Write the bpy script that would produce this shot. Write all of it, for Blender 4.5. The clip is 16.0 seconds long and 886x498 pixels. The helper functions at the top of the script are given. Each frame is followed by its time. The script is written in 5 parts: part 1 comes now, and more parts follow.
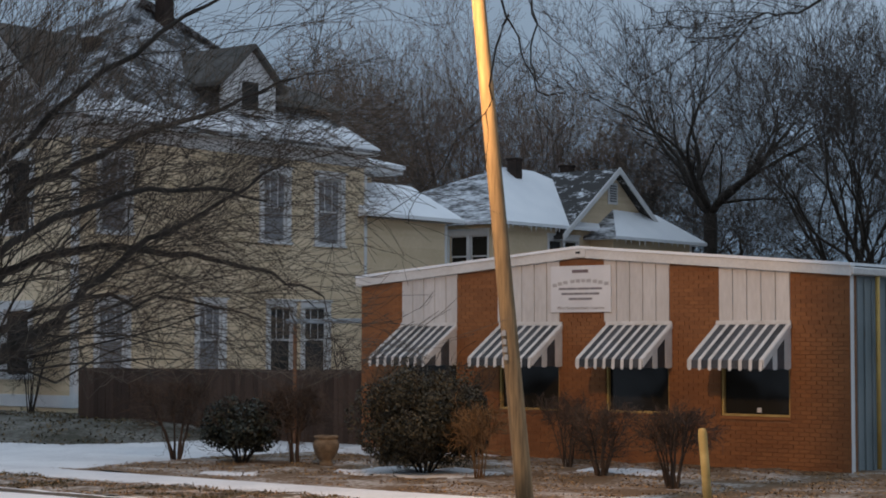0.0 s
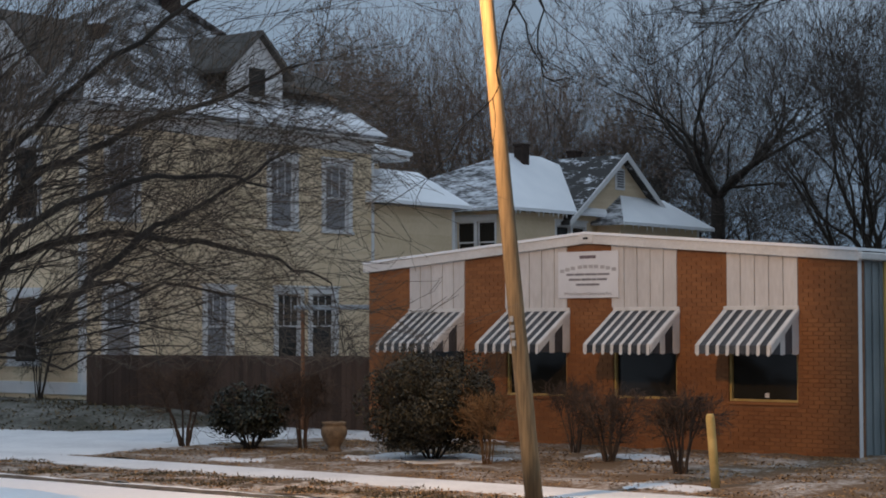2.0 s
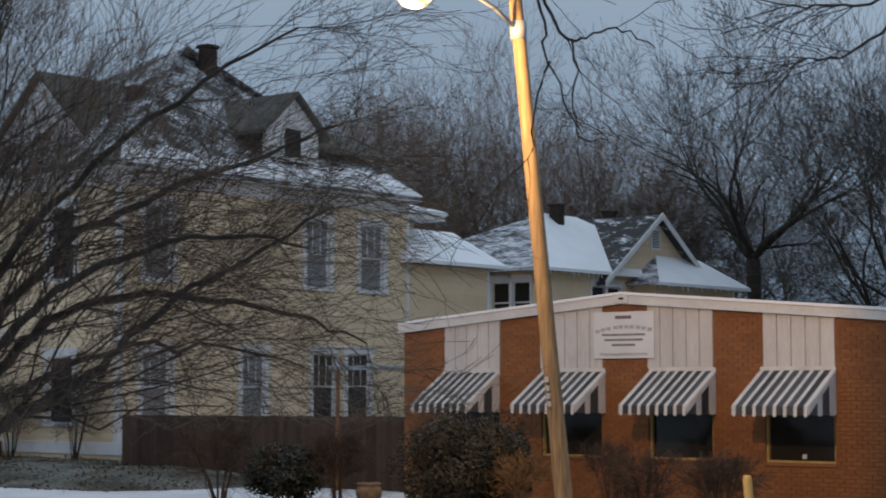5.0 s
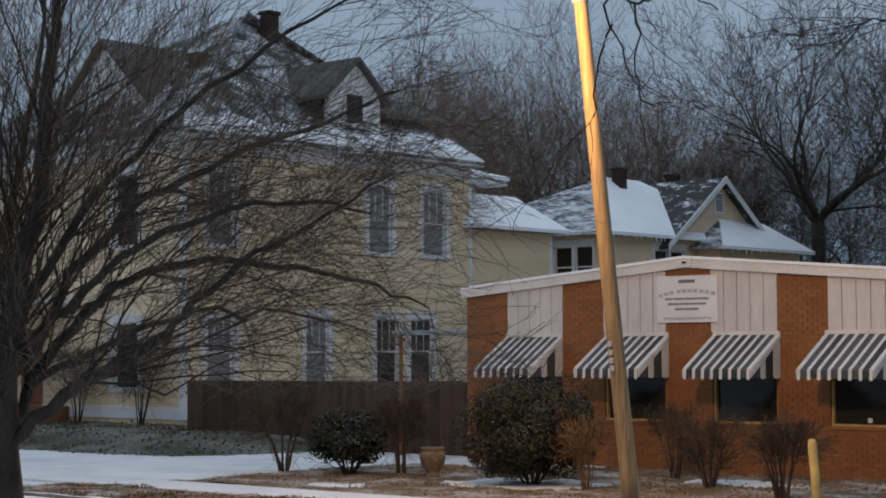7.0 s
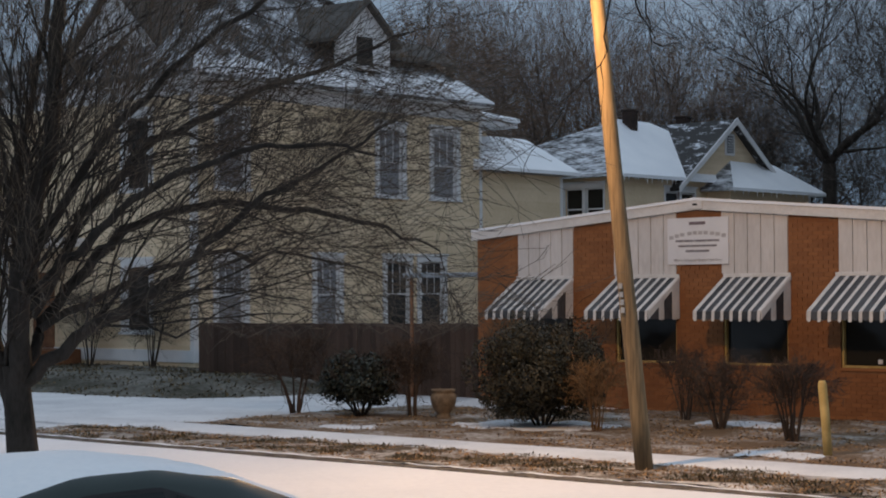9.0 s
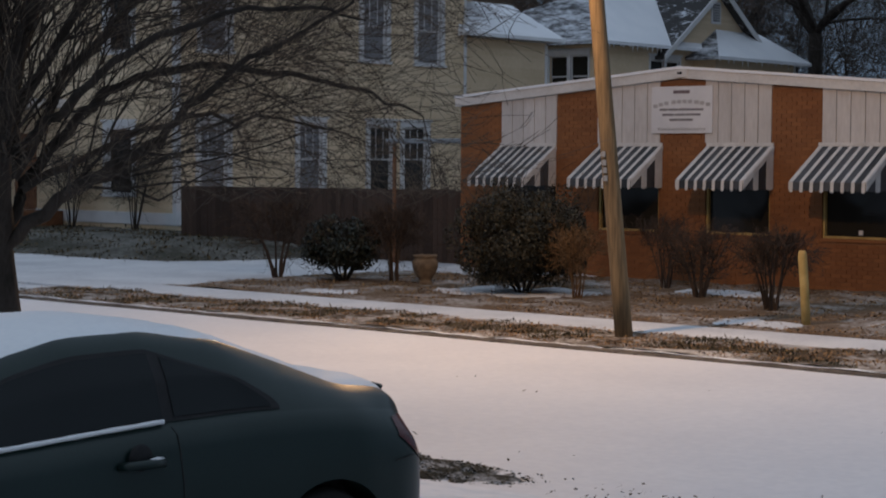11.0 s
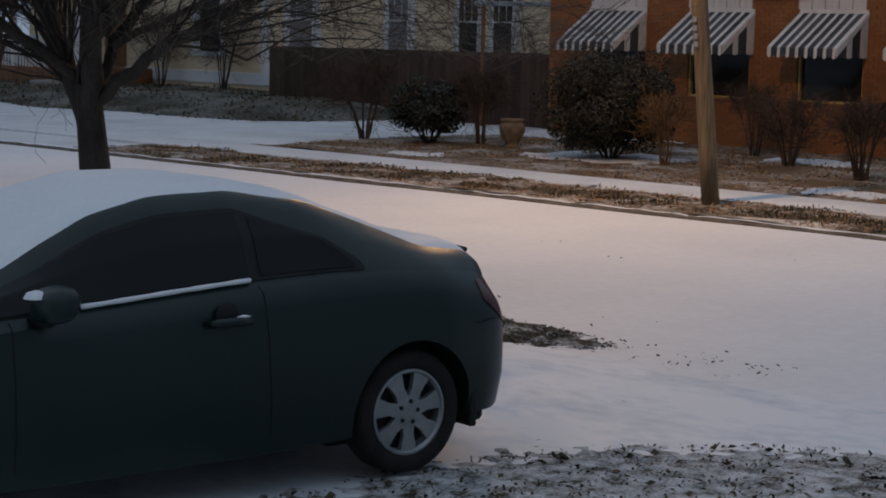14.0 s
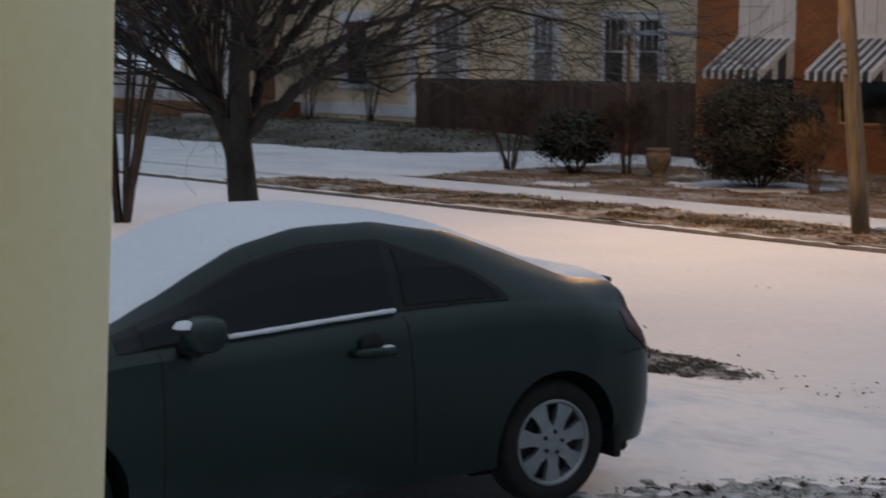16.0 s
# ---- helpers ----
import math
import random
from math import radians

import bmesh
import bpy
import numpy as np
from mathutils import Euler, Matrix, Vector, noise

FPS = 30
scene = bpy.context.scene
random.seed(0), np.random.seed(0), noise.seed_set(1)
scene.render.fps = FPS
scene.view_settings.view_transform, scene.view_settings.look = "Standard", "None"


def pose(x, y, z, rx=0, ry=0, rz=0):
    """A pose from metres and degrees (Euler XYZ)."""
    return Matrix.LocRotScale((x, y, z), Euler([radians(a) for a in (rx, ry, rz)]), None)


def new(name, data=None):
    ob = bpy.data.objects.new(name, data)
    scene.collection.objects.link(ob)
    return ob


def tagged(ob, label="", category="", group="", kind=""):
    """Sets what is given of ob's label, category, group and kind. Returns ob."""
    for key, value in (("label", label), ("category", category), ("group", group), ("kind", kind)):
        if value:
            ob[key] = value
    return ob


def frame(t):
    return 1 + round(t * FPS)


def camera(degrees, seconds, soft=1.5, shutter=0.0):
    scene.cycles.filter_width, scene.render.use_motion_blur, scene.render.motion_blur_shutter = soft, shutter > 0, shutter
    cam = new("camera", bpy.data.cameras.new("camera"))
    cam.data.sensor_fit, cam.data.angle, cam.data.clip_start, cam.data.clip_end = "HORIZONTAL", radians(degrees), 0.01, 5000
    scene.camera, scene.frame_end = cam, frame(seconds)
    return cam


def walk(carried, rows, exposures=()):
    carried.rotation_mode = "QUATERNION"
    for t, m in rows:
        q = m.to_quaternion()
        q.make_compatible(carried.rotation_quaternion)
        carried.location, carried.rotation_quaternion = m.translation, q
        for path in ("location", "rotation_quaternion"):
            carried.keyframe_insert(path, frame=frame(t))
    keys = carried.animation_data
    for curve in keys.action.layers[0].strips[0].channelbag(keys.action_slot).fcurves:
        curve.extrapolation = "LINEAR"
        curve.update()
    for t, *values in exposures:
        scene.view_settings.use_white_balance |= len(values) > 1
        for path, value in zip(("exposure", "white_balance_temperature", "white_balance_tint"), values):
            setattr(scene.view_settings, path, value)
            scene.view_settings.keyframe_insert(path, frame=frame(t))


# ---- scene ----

# The camera stands on a porch and only turns; x runs along the street, y across it.
cam = camera(27.53, 16.0, soft=1.85, shutter=0.5)
EYE = Vector((0.0, 0.0, 2.27))
ROWS = [
    (0.0, 92.81, -0.00, 38.00),
    (0.5, 92.64, 0.01, 38.11),
    (1.0, 92.57, 0.21, 38.13),
    (1.5, 92.46, 0.11, 38.10),
    (2.0, 92.37, 0.14, 38.24),
    (2.5, 92.31, 0.24, 38.41),
    (3.0, 92.27, 0.26, 38.46),
    (3.5, 92.39, 0.07, 38.45),
    (4.0, 92.94, 0.02, 38.53),
    (4.5, 93.90, -0.09, 38.62),
    (5.0, 94.28, 0.09, 39.35),
    (5.2, 94.30, 0.02, 39.94),
    (7.5, 92.71, 0.35, 41.44),
    (8.0, 92.20, 0.34, 41.55),
    (8.2, 92.09, 0.34, 41.59),
    (10.3, 88.80, 0.14, 41.37),
    (10.5, 88.27, 0.03, 41.26),
    (11.0, 87.11, -0.32, 41.14),
    (11.5, 86.09, -0.67, 41.34),
    (12.0, 85.05, -0.85, 41.70),
    (12.5, 83.87, -0.92, 42.24),
    (13.0, 83.31, -1.05, 42.85),
    (13.5, 82.93, -1.02, 43.41),
    (14.0, 82.76, -1.08, 43.94),
    (14.5, 82.75, -0.95, 44.48),
    (15.0, 82.90, -0.61, 45.56),
    (15.5, 83.04, -0.50, 46.38),
    (16.0, 83.67, -0.38, 48.53),
]
DRIFT = {15.0: 0.003, 15.5: 0.008, 16.0: 0.02}
EXPOSURES = [(0.0, -0.41, 6150, 6), (4.0, -0.40, 6150, 6), (5.0, -0.34, 6200, 6), (8.0, -0.41, 6200, 6), (10.5, -0.87, 6000, 8), (12.5, -1.25, 5950, 9), (15.0, -1.26, 5950, 9), (16.0, -0.92, 6250, 10)]
walk(cam, [(t, pose(EYE.x + DRIFT.get(t, 0), EYE.y, EYE.z, a, b, c)) for t, a, b, c in ROWS], EXPOSURES)

# ---- light: a blue winter dusk and one sodium street lamp ----
world = bpy.data.worlds.new("dusk")
scene.world = world
world.use_nodes = True
wt = world.node_tree
sky_bg = wt.nodes["Background"]
tc = wt.nodes.new("ShaderNodeTexCoord")
sep = wt.nodes.new("ShaderNodeSeparateXYZ")
ramp = wt.nodes.new("ShaderNodeValToRGB")
cloud = wt.nodes.new("ShaderNodeTexNoise")
cloud.inputs["Scale"].default_value = 2.2
cloud.inputs["Detail"].default_value = 5.0
wt.links.new(tc.outputs["Generated"], sep.inputs[0])
wt.links.new(tc.outputs["Generated"], cloud.inputs["Vector"])
addc = wt.nodes.new("ShaderNodeMath")
addc.operation = "MULTIPLY_ADD"
addc.inputs[1].default_value = 0.25
wt.links.new(cloud.outputs["Fac"], addc.inputs[0])
wt.links.new(sep.outputs["Z"], addc.inputs[2])
wt.links.new(addc.outputs[0], ramp.inputs[0])
ramp.color_ramp.elements[0].position = 0.16
ramp.color_ramp.elements[0].color = (0.172, 0.228, 0.305, 1)
ramp.color_ramp.elements[1].position = 0.75
ramp.color_ramp.elements[1].color = (0.56, 0.64, 0.755, 1)
wt.links.new(ramp.outputs[0], sky_bg.inputs["Color"])
sky_bg.inputs["Strength"].default_value = 1.35

LAMP_AT = Vector((-14.02, 16.5, 6.86))
lamp_light = bpy.data.lights.new("street_lamp_bulb", "POINT")
lamp_light.energy, lamp_light.color, lamp_light.shadow_soft_size = 2700.0, (1.0, 0.55, 0.23), 0.12
bulb = new("street_lamp_bulb", lamp_light)
bulb.location = LAMP_AT


# ---- materials ----
def material(name, low, high=None, scale=6.0, rough=0.8, bump=0.2, metal=0.0, fine=60.0, island=0.0, obj_random=0.0, stretch=(1, 1, 1), spec=0.3, detail=6.0, contrast=(0.35, 0.65)):
    """A surface with a broad stain and a fine grain, both in metres."""
    m = bpy.data.materials.new(name)
    m.use_nodes = True
    nt = m.node_tree
    b = nt.nodes["Principled BSDF"]
    b.inputs["Roughness"].default_value, b.inputs["Metallic"].default_value = rough, metal
    b.inputs["Specular IOR Level"].default_value = spec
    high = high or tuple(min(1, c * 1.25 + 0.01) for c in low)
    geo = nt.nodes.new("ShaderNodeNewGeometry")
    mp = nt.nodes.new("ShaderNodeMapping")
    mp.inputs["Scale"].default_value = stretch
    nt.links.new(geo.outputs["Position"], mp.inputs[0])
    n1, n2 = nt.nodes.new("ShaderNodeTexNoise"), nt.nodes.new("ShaderNodeTexNoise")
    for n, s in ((n1, scale), (n2, fine)):
        n.inputs["Scale"].default_value, n.inputs["Detail"].default_value = s, detail
        nt.links.new(mp.outputs[0], n.inputs["Vector"])
    mixn = nt.nodes.new("ShaderNodeMath")
    mixn.operation = "MULTIPLY_ADD"
    mixn.inputs[1].default_value = 0.4
    nt.links.new(n2.outputs["Fac"], mixn.inputs[0])
    half = nt.nodes.new("ShaderNodeMath")
    half.operation = "MULTIPLY"
    half.inputs[1].default_value = 0.6
    nt.links.new(n1.outputs["Fac"], half.inputs[0])
    nt.links.new(half.outputs[0], mixn.inputs[2])
    fac = mixn.outputs[0]
    for amount, source in ((island, geo.outputs["Random Per Island"]), (obj_random, None)):
        if amount:
            if source is None:
                oi = nt.nodes.new("ShaderNodeObjectInfo")
                source = oi.outputs["Random"]
            sub = nt.nodes.new("ShaderNodeMath")
            sub.operation = "MULTIPLY_ADD"
            sub.inputs[1].default_value = amount
            off = nt.nodes.new("ShaderNodeMath")
            off.operation = "ADD"
            off.inputs[1].default_value = -amount / 2
            nt.links.new(fac, off.inputs[0])
            nt.links.new(source, sub.inputs[0])
            nt.links.new(off.outputs[0], sub.inputs[2])
            fac = sub.outputs[0]
    cr = nt.nodes.new("ShaderNodeValToRGB")
    cr.color_ramp.elements[0].position, cr.color_ramp.elements[1].position = contrast
    cr.color_ramp.elements[0].color, cr.color_ramp.elements[1].color = (*low, 1), (*high, 1)
    nt.links.new(fac, cr.inputs[0])
    nt.links.new(cr.outputs[0], b.inputs["Base Color"])
    if bump:
        bp = nt.nodes.new("ShaderNodeBump")
        bp.inputs["Strength"].default_value, bp.inputs["Distance"].default_value = bump, 0.02
        nt.links.new(fac, bp.inputs["Height"])
        nt.links.new(bp.outputs[0], b.inputs["Normal"])
    return m


def glass(name, tint=(0.02, 0.025, 0.03), rough=0.04):
    m = bpy.data.materials.new(name)
    m.use_nodes = True
    b = m.node_tree.nodes["Principled BSDF"]
    b.inputs["Base Color"].default_value, b.inputs["Roughness"].default_value = (*tint, 1), rough
    b.inputs["Specular IOR Level"].default_value = 0.2
    return m


def glow(name, colour, strength):
    m = bpy.data.materials.new(name)
    m.use_nodes = True
    b = m.node_tree.nodes["Principled BSDF"]
    b.inputs["Emission Color"].default_value, b.inputs["Emission Strength"].default_value = (*colour, 1), strength
    return m


SNOW = material("snow", (0.72, 0.74, 0.78), (0.84, 0.85, 0.87), 0.9, 0.6, 0.25, fine=30, contrast=(0.3, 0.7))
DRIVE_SNOW = material("drive_snow", (0.52, 0.58, 0.65), (0.76, 0.77, 0.80), 1.3, 0.6, 0.3, fine=7, stretch=(0.8, 1.25, 1), contrast=(0.33, 0.54))
# thinner snow; on the lawn patches its dullness stands for shadow
DULL_SNOW = material("thin_shaded_snow", (0.46, 0.47, 0.50), (0.66, 0.67, 0.69), 0.8, 0.65, 0.3, fine=14, contrast=(0.32, 0.6))
ROAD_SNOW = material("road_snow", (0.63, 0.64, 0.68), (0.79, 0.79, 0.81), 0.35, 0.55, 0.08, fine=12, contrast=(0.3, 0.7))
LAWN = material("leafy_lawn", (0.12, 0.075, 0.04), (0.50, 0.48, 0.46), 0.9, 0.95, 0.8, fine=11, contrast=(0.48, 0.68))
VERGE = material("leafy_verge", (0.075, 0.052, 0.03), (0.60, 0.57, 0.54), 1.1, 0.95, 0.8, fine=8, contrast=(0.46, 0.64))
HEAP = material("leaf_heap", (0.032, 0.029, 0.02), (0.46, 0.45, 0.45), 4, 0.95, 0.8, fine=20, contrast=(0.46, 0.6))
STUBBLE = material("snowy_stubble", (0.06, 0.055, 0.04), (0.60, 0.60, 0.61), 7, 0.95, 0.8, fine=48, contrast=(0.38, 0.6))
BANK = material("bank_grass", (0.04, 0.038, 0.026), (0.20, 0.195, 0.18), 0.7, 0.95, 0.6, fine=10, contrast=(0.42, 0.66))
LEAF = material("dry_leaves", (0.07, 0.038, 0.017), (0.36, 0.215, 0.095), 3, 0.9, 0.0, island=0.9)
DARK_LEAF = material("wet_leaves", (0.016, 0.014, 0.009), (0.075, 0.06, 0.035), 3, 0.85, 0.0, island=0.9)
GRASS = material("winter_grass", (0.035, 0.032, 0.018), (0.13, 0.10, 0.055), 3, 0.9, 0.0, island=0.9)
CONCRETE = material("concrete", (0.22, 0.20, 0.18), (0.36, 0.34, 0.31), 3, 0.9, 0.4)
KERB = material("dark_kerb", (0.07, 0.06, 0.05), (0.20, 0.17, 0.14), 4, 0.9, 0.5)
BRICK = material("red_brick", (0.18, 0.072, 0.028), (0.29, 0.124, 0.048), 1.2, 0.85, 0.4, island=0.2, contrast=(0.3, 0.75))
BRICK_ONE = material("red_brick_single", (0.18, 0.072, 0.028), (0.29, 0.124, 0.048), 1.2, 0.85, 0.4, obj_random=0.2, contrast=(0.3, 0.75))
CHIMNEY = material("sooty_brick", (0.018, 0.013, 0.011), (0.055, 0.036, 0.028), 3, 0.9, 0.4)
MORTAR = material("mortar", (0.16, 0.075, 0.036), (0.24, 0.12, 0.062), 8, 0.95, 0.3)
WHITE = material("white_paint", (0.52, 0.50, 0.48), (0.66, 0.64, 0.62), 2, 0.6, 0.08, fine=25)
PANEL = material("panel_paint", (0.46, 0.43, 0.41), (0.60, 0.57, 0.55), 1.5, 0.6, 0.1, fine=18, stretch=(1, 1, 0.25))
BLUE_METAL = material("blue_metal", (0.15, 0.18, 0.19), (0.23, 0.26, 0.27), 1.2, 0.55, 0.05)
YELLOW_PIPE = material("yellow_pipe", (0.42, 0.26, 0.07), (0.55, 0.38, 0.12), 4, 0.6, 0.1)
AW_DARK = material("awning_dark", (0.030, 0.033, 0.038), (0.070, 0.074, 0.082), 5, 0.55, 0.05, obj_random=0.4)
AW_WHITE = material("awning_white", (0.50, 0.48, 0.46), (0.66, 0.64, 0.62), 4, 0.55, 0.05)
# near-black colour stands for missing light inside rooms and the vent
DARK = material("unlit_inside", (0.010, 0.010, 0.012), (0.025, 0.024, 0.024), 2, 0.9, 0)
CURTAIN = material("curtain", (0.10, 0.10, 0.11), (0.24, 0.24, 0.25), 2, 0.9, 0.1, stretch=(6, 6, 0.4))
PANE = glass("window_pane", (0.024, 0.022, 0.019), 0.08)
SIDING = material("yellow_siding", (0.60, 0.475, 0.31), (0.72, 0.585, 0.41), 0.8, 0.75, 0.1, fine=14, island=0.15)
TRIM = material("house_trim", (0.58, 0.58, 0.585), (0.71, 0.71, 0.715), 2, 0.7, 0.08)
SHINGLE = material("shingle", (0.05, 0.047, 0.045), (0.58, 0.60, 0.64), 1.1, 0.9, 0.4, fine=7, contrast=(0.46, 0.62))
SHINGLE_SNOWY = material("shingle_snowy", (0.06, 0.058, 0.058), (0.62, 0.64, 0.68), 1.0, 0.9, 0.4, fine=4, stretch=(1, 1, 5), contrast=(0.40, 0.60))
SHINGLE_SPECKLED = material("shingle_speckled", (0.045, 0.043, 0.042), (0.60, 0.62, 0.66), 1.6, 0.9, 0.4, fine=7, stretch=(1, 1, 3), contrast=(0.54, 0.62))
SHINGLE_DARK = material("shingle_dark", (0.04, 0.038, 0.035), (0.12, 0.11, 0.10), 2.0, 0.9, 0.4, fine=12, island=0.5)
FENCE = material("fence_wood", (0.036, 0.023, 0.017), (0.068, 0.044, 0.033), 2, 0.9, 0.3, obj_random=0.3, stretch=(1, 1, 0.2))
RUST = material("rusty_steel", (0.12, 0.055, 0.03), (0.24, 0.12, 0.06), 5, 0.8, 0.2)
STEEL = material("grey_steel", (0.22, 0.24, 0.26), (0.34, 0.36, 0.38), 5, 0.5, 0.1, metal=0.5)
POLE = material("pole_wood", (0.085, 0.062, 0.038), (0.29, 0.205, 0.11), 3, 0.85, 0.5, fine=30, stretch=(1, 1, 0.08))
BOLLARD = material("bollard_paint", (0.34, 0.24, 0.08), (0.52, 0.38, 0.15), 5, 0.8, 0.3)
URN = material("urn_stone", (0.10, 0.07, 0.045), (0.24, 0.175, 0.115), 9, 0.9, 0.6)
BARK = material("bark", (0.018, 0.015, 0.012), (0.055, 0.045, 0.038), 6, 0.95, 0.6, fine=40, stretch=(1, 1, 0.4))
# paler than the near bark: distance haze is mixed into the colour
BARK_HAZED = material("bark_hazed", (0.06, 0.048, 0.042), (0.13, 0.10, 0.085), 0.3, 0.95, 0.2)
TWIG_DARK = material("dark_twig", (0.04, 0.033, 0.028), (0.09, 0.072, 0.06), 2, 0.9, 0, island=0.4)
# brown carries the warm lamplight on the far clump's crowns
TWIG_LAMPLIT = material("twig_lamplit", (0.115, 0.075, 0.052), (0.23, 0.155, 0.11), 2, 0.9, 0, island=0.4)
STREET_TWIG = material("street_twig", (0.045, 0.035, 0.026), (0.125, 0.095, 0.07), 2, 0.9, 0, island=0.5)
STRAW = material("straw_twig", (0.10, 0.055, 0.025), (0.22, 0.13, 0.06), 2, 0.9, 0, island=0.4)
SHRUB = material("shrub_wood", (0.030, 0.021, 0.016), (0.085, 0.058, 0.042), 2, 0.9, 0, island=0.4)
EVERGREEN = material("evergreen_leaf", (0.014, 0.014, 0.009), (0.055, 0.046, 0.026), 2, 0.6, 0, island=0.8)
HOLLY = material("dark_leaf", (0.010, 0.013, 0.010), (0.035, 0.042, 0.032), 2, 0.45, 0, island=0.8)
CAR_PAINT = material("car_paint", (0.006, 0.017, 0.016), (0.009, 0.022, 0.021), 2, 0.34, 0.0, metal=0.1, spec=0.45)
CAR_GLASS = glass("car_glass", (0.008, 0.011, 0.013), 0.22)
BLACK = material("black_plastic", (0.008, 0.008, 0.009), (0.018, 0.018, 0.02), 8, 0.6, 0.05)
TYRE = material("tyre_rubber", (0.010, 0.010, 0.010), (0.022, 0.021, 0.02), 10, 0.85, 0.2)
RIM = material("alloy_rim", (0.26, 0.28, 0.29), (0.36, 0.38, 0.39), 6, 0.4, 0.0, metal=0.6)
TAIL = material("tail_lens", (0.06, 0.006, 0.006), (0.09, 0.01, 0.01), 6, 0.2, 0.0, spec=0.5)
POST_PAINT = material("cream_paint", (0.84, 0.72, 0.42), (0.90, 0.79, 0.50), 2, 0.6, 0.05)
# wall and deck are kept pale to bounce light onto the column
HOUSE_WALL = material("porch_wall_bounce", (0.72, 0.64, 0.46), (0.80, 0.72, 0.54), 1.2, 0.8, 0.1)
DECK = material("porch_boards", (0.34, 0.31, 0.27), (0.46, 0.42, 0.37), 2, 0.85, 0.3)
SIGN_WHITE = material("sign_white", (0.58, 0.57, 0.58), (0.68, 0.67, 0.68), 2, 0.5, 0.02)
INK = material("sign_ink", (0.16, 0.15, 0.155), (0.24, 0.22, 0.23), 8, 0.7, 0)
INK_SOFT = material("sign_ink_soft", (0.36, 0.34, 0.34), (0.44, 0.42, 0.42), 8, 0.7, 0)
INK_RED = material("sign_ink_plum", (0.13, 0.10, 0.11), (0.19, 0.15, 0.16), 8, 0.7, 0)


# ---- mesh helpers ----
class Mesh:
    """Collects vertices and faces, then becomes one mesh."""

    def __init__(self):
        self.v, self.f = [], []

    def add(self, verts, faces):
        o = len(self.v)
        self.v.extend(tuple(p) for p in verts)
        self.f.extend(tuple(i + o for i in f) for f in faces)
        return self

    def quad(self, a, b, c, d):
        return self.add((a, b, c, d), ((0, 1, 2, 3),))

    def box(self, x0, x1, y0, y1, z0, z1, c=0.0):
        """A box; c: the width of its chamfered edges."""
        if c <= 0:
            v = [(x, y, z) for x in (x0, x1) for y in (y0, y1) for z in (z0, z1)]
            return self.add(v, ((0, 1, 3, 2), (4, 6, 7, 5), (0, 4, 5, 1), (2, 3, 7, 6), (0, 2, 6, 4), (1, 5, 7, 3)))
        b = bmesh.new()
        bmesh.ops.create_cube(b, size=1, matrix=Matrix.LocRotScale(((x0 + x1) / 2, (y0 + y1) / 2, (z0 + z1) / 2), None, (x1 - x0, y1 - y0, z1 - z0)))
        bmesh.ops.bevel(b, geom=b.edges[:], offset=c, segments=1, affect="EDGES")
        return self.take(b)

    def take(self, b, m=None):
        b.verts.index_update()
        vs = [tuple(m @ v.co if m else v.co) for v in b.verts]
        self.add(vs, [[v.index for v in f.verts] for f in b.faces])
        b.free()
        return self

    def tube(self, pts, radii, sides=6, cap=True):
        """A tapered tube along pts."""
        pts, radii = [Vector(p) for p in pts], [float(r) for r in radii]
        rings = []
        for i, p in enumerate(pts):
            d = (pts[min(i + 1, len(pts) - 1)] - pts[max(i - 1, 0)]).normalized()
            a = d.cross(Vector((0, 0, 1)) if abs(d.z) < 0.9 else Vector((1, 0, 0))).normalized()
            b = d.cross(a)
            rings.append([p + radii[i] * (math.cos(k * math.tau / sides) * a + math.sin(k * math.tau / sides) * b) for k in range(sides)])
        o = len(self.v)
        for r in rings:
            self.v.extend(tuple(q) for q in r)
        for i in range(len(pts) - 1):
            for k in range(sides):
                k2 = (k + 1) % sides
                self.f.append((o + i * sides + k, o + i * sides + k2, o + (i + 1) * sides + k2, o + (i + 1) * sides + k))
        if cap:
            self.f.append(tuple(o + k for k in reversed(range(sides))))
            self.f.append(tuple(o + (len(pts) - 1) * sides + k for k in range(sides)))
        return self

    def lathe(self, profile, sides=24, centre=(0, 0, 0), axis="z"):
        """A turned body from (radius, height) pairs."""
        o = len(self.v)
        for r, h in profile:
            for k in range(sides):
                a = k * math.tau / sides
                p = (r * math.cos(a), r * math.sin(a), h) if axis == "z" else (r * math.cos(a), h, r * math.sin(a))
                self.v.append(tuple(p[i] + centre[i] for i in range(3)))
        for i in range(len(profile) - 1):
            for k in range(sides):
                k2 = (k + 1) % sides
                self.f.append((o + i * sides + k, o + i * sides + k2, o + (i + 1) * sides + k2, o + (i + 1) * sides + k))
        return self

    def mesh(self, name, mat, smooth=False):
        me = bpy.data.meshes.new(name)
        me.from_pydata(self.v, [], self.f)
        me.materials.append(mat)
        if smooth:
            me.shade_smooth()
        me.update()
        return me


def thing(name, label, category, group="", kind="", at=(0, 0, 0), rz=0.0):
    ob = new(name)
    ob.empty_display_size = 0.2
    ob.location, ob.rotation_euler = at, (0, 0, radians(rz))
    return tagged(ob, label, category, group, kind)


def part(name, m, mat, parent=None, label="", smooth=False, kind="", fix_normals=False):
    """One mesh object under a thing or a part."""
    me = m if isinstance(m, bpy.types.Mesh) else m.mesh(name, mat, smooth)
    if fix_normals:
        b = bmesh.new()
        b.from_mesh(me)
        bmesh.ops.recalc_face_normals(b, faces=b.faces)
        b.to_mesh(me)
        b.free()
    ob = new(name, me)
    ob.parent = parent
    return tagged(ob, label, kind=kind)


def structure(name, m, mat, label, category, smooth=False):
    ob = part(name, m, mat, None, smooth=smooth)
    return tagged(ob, label, category, kind="structure")


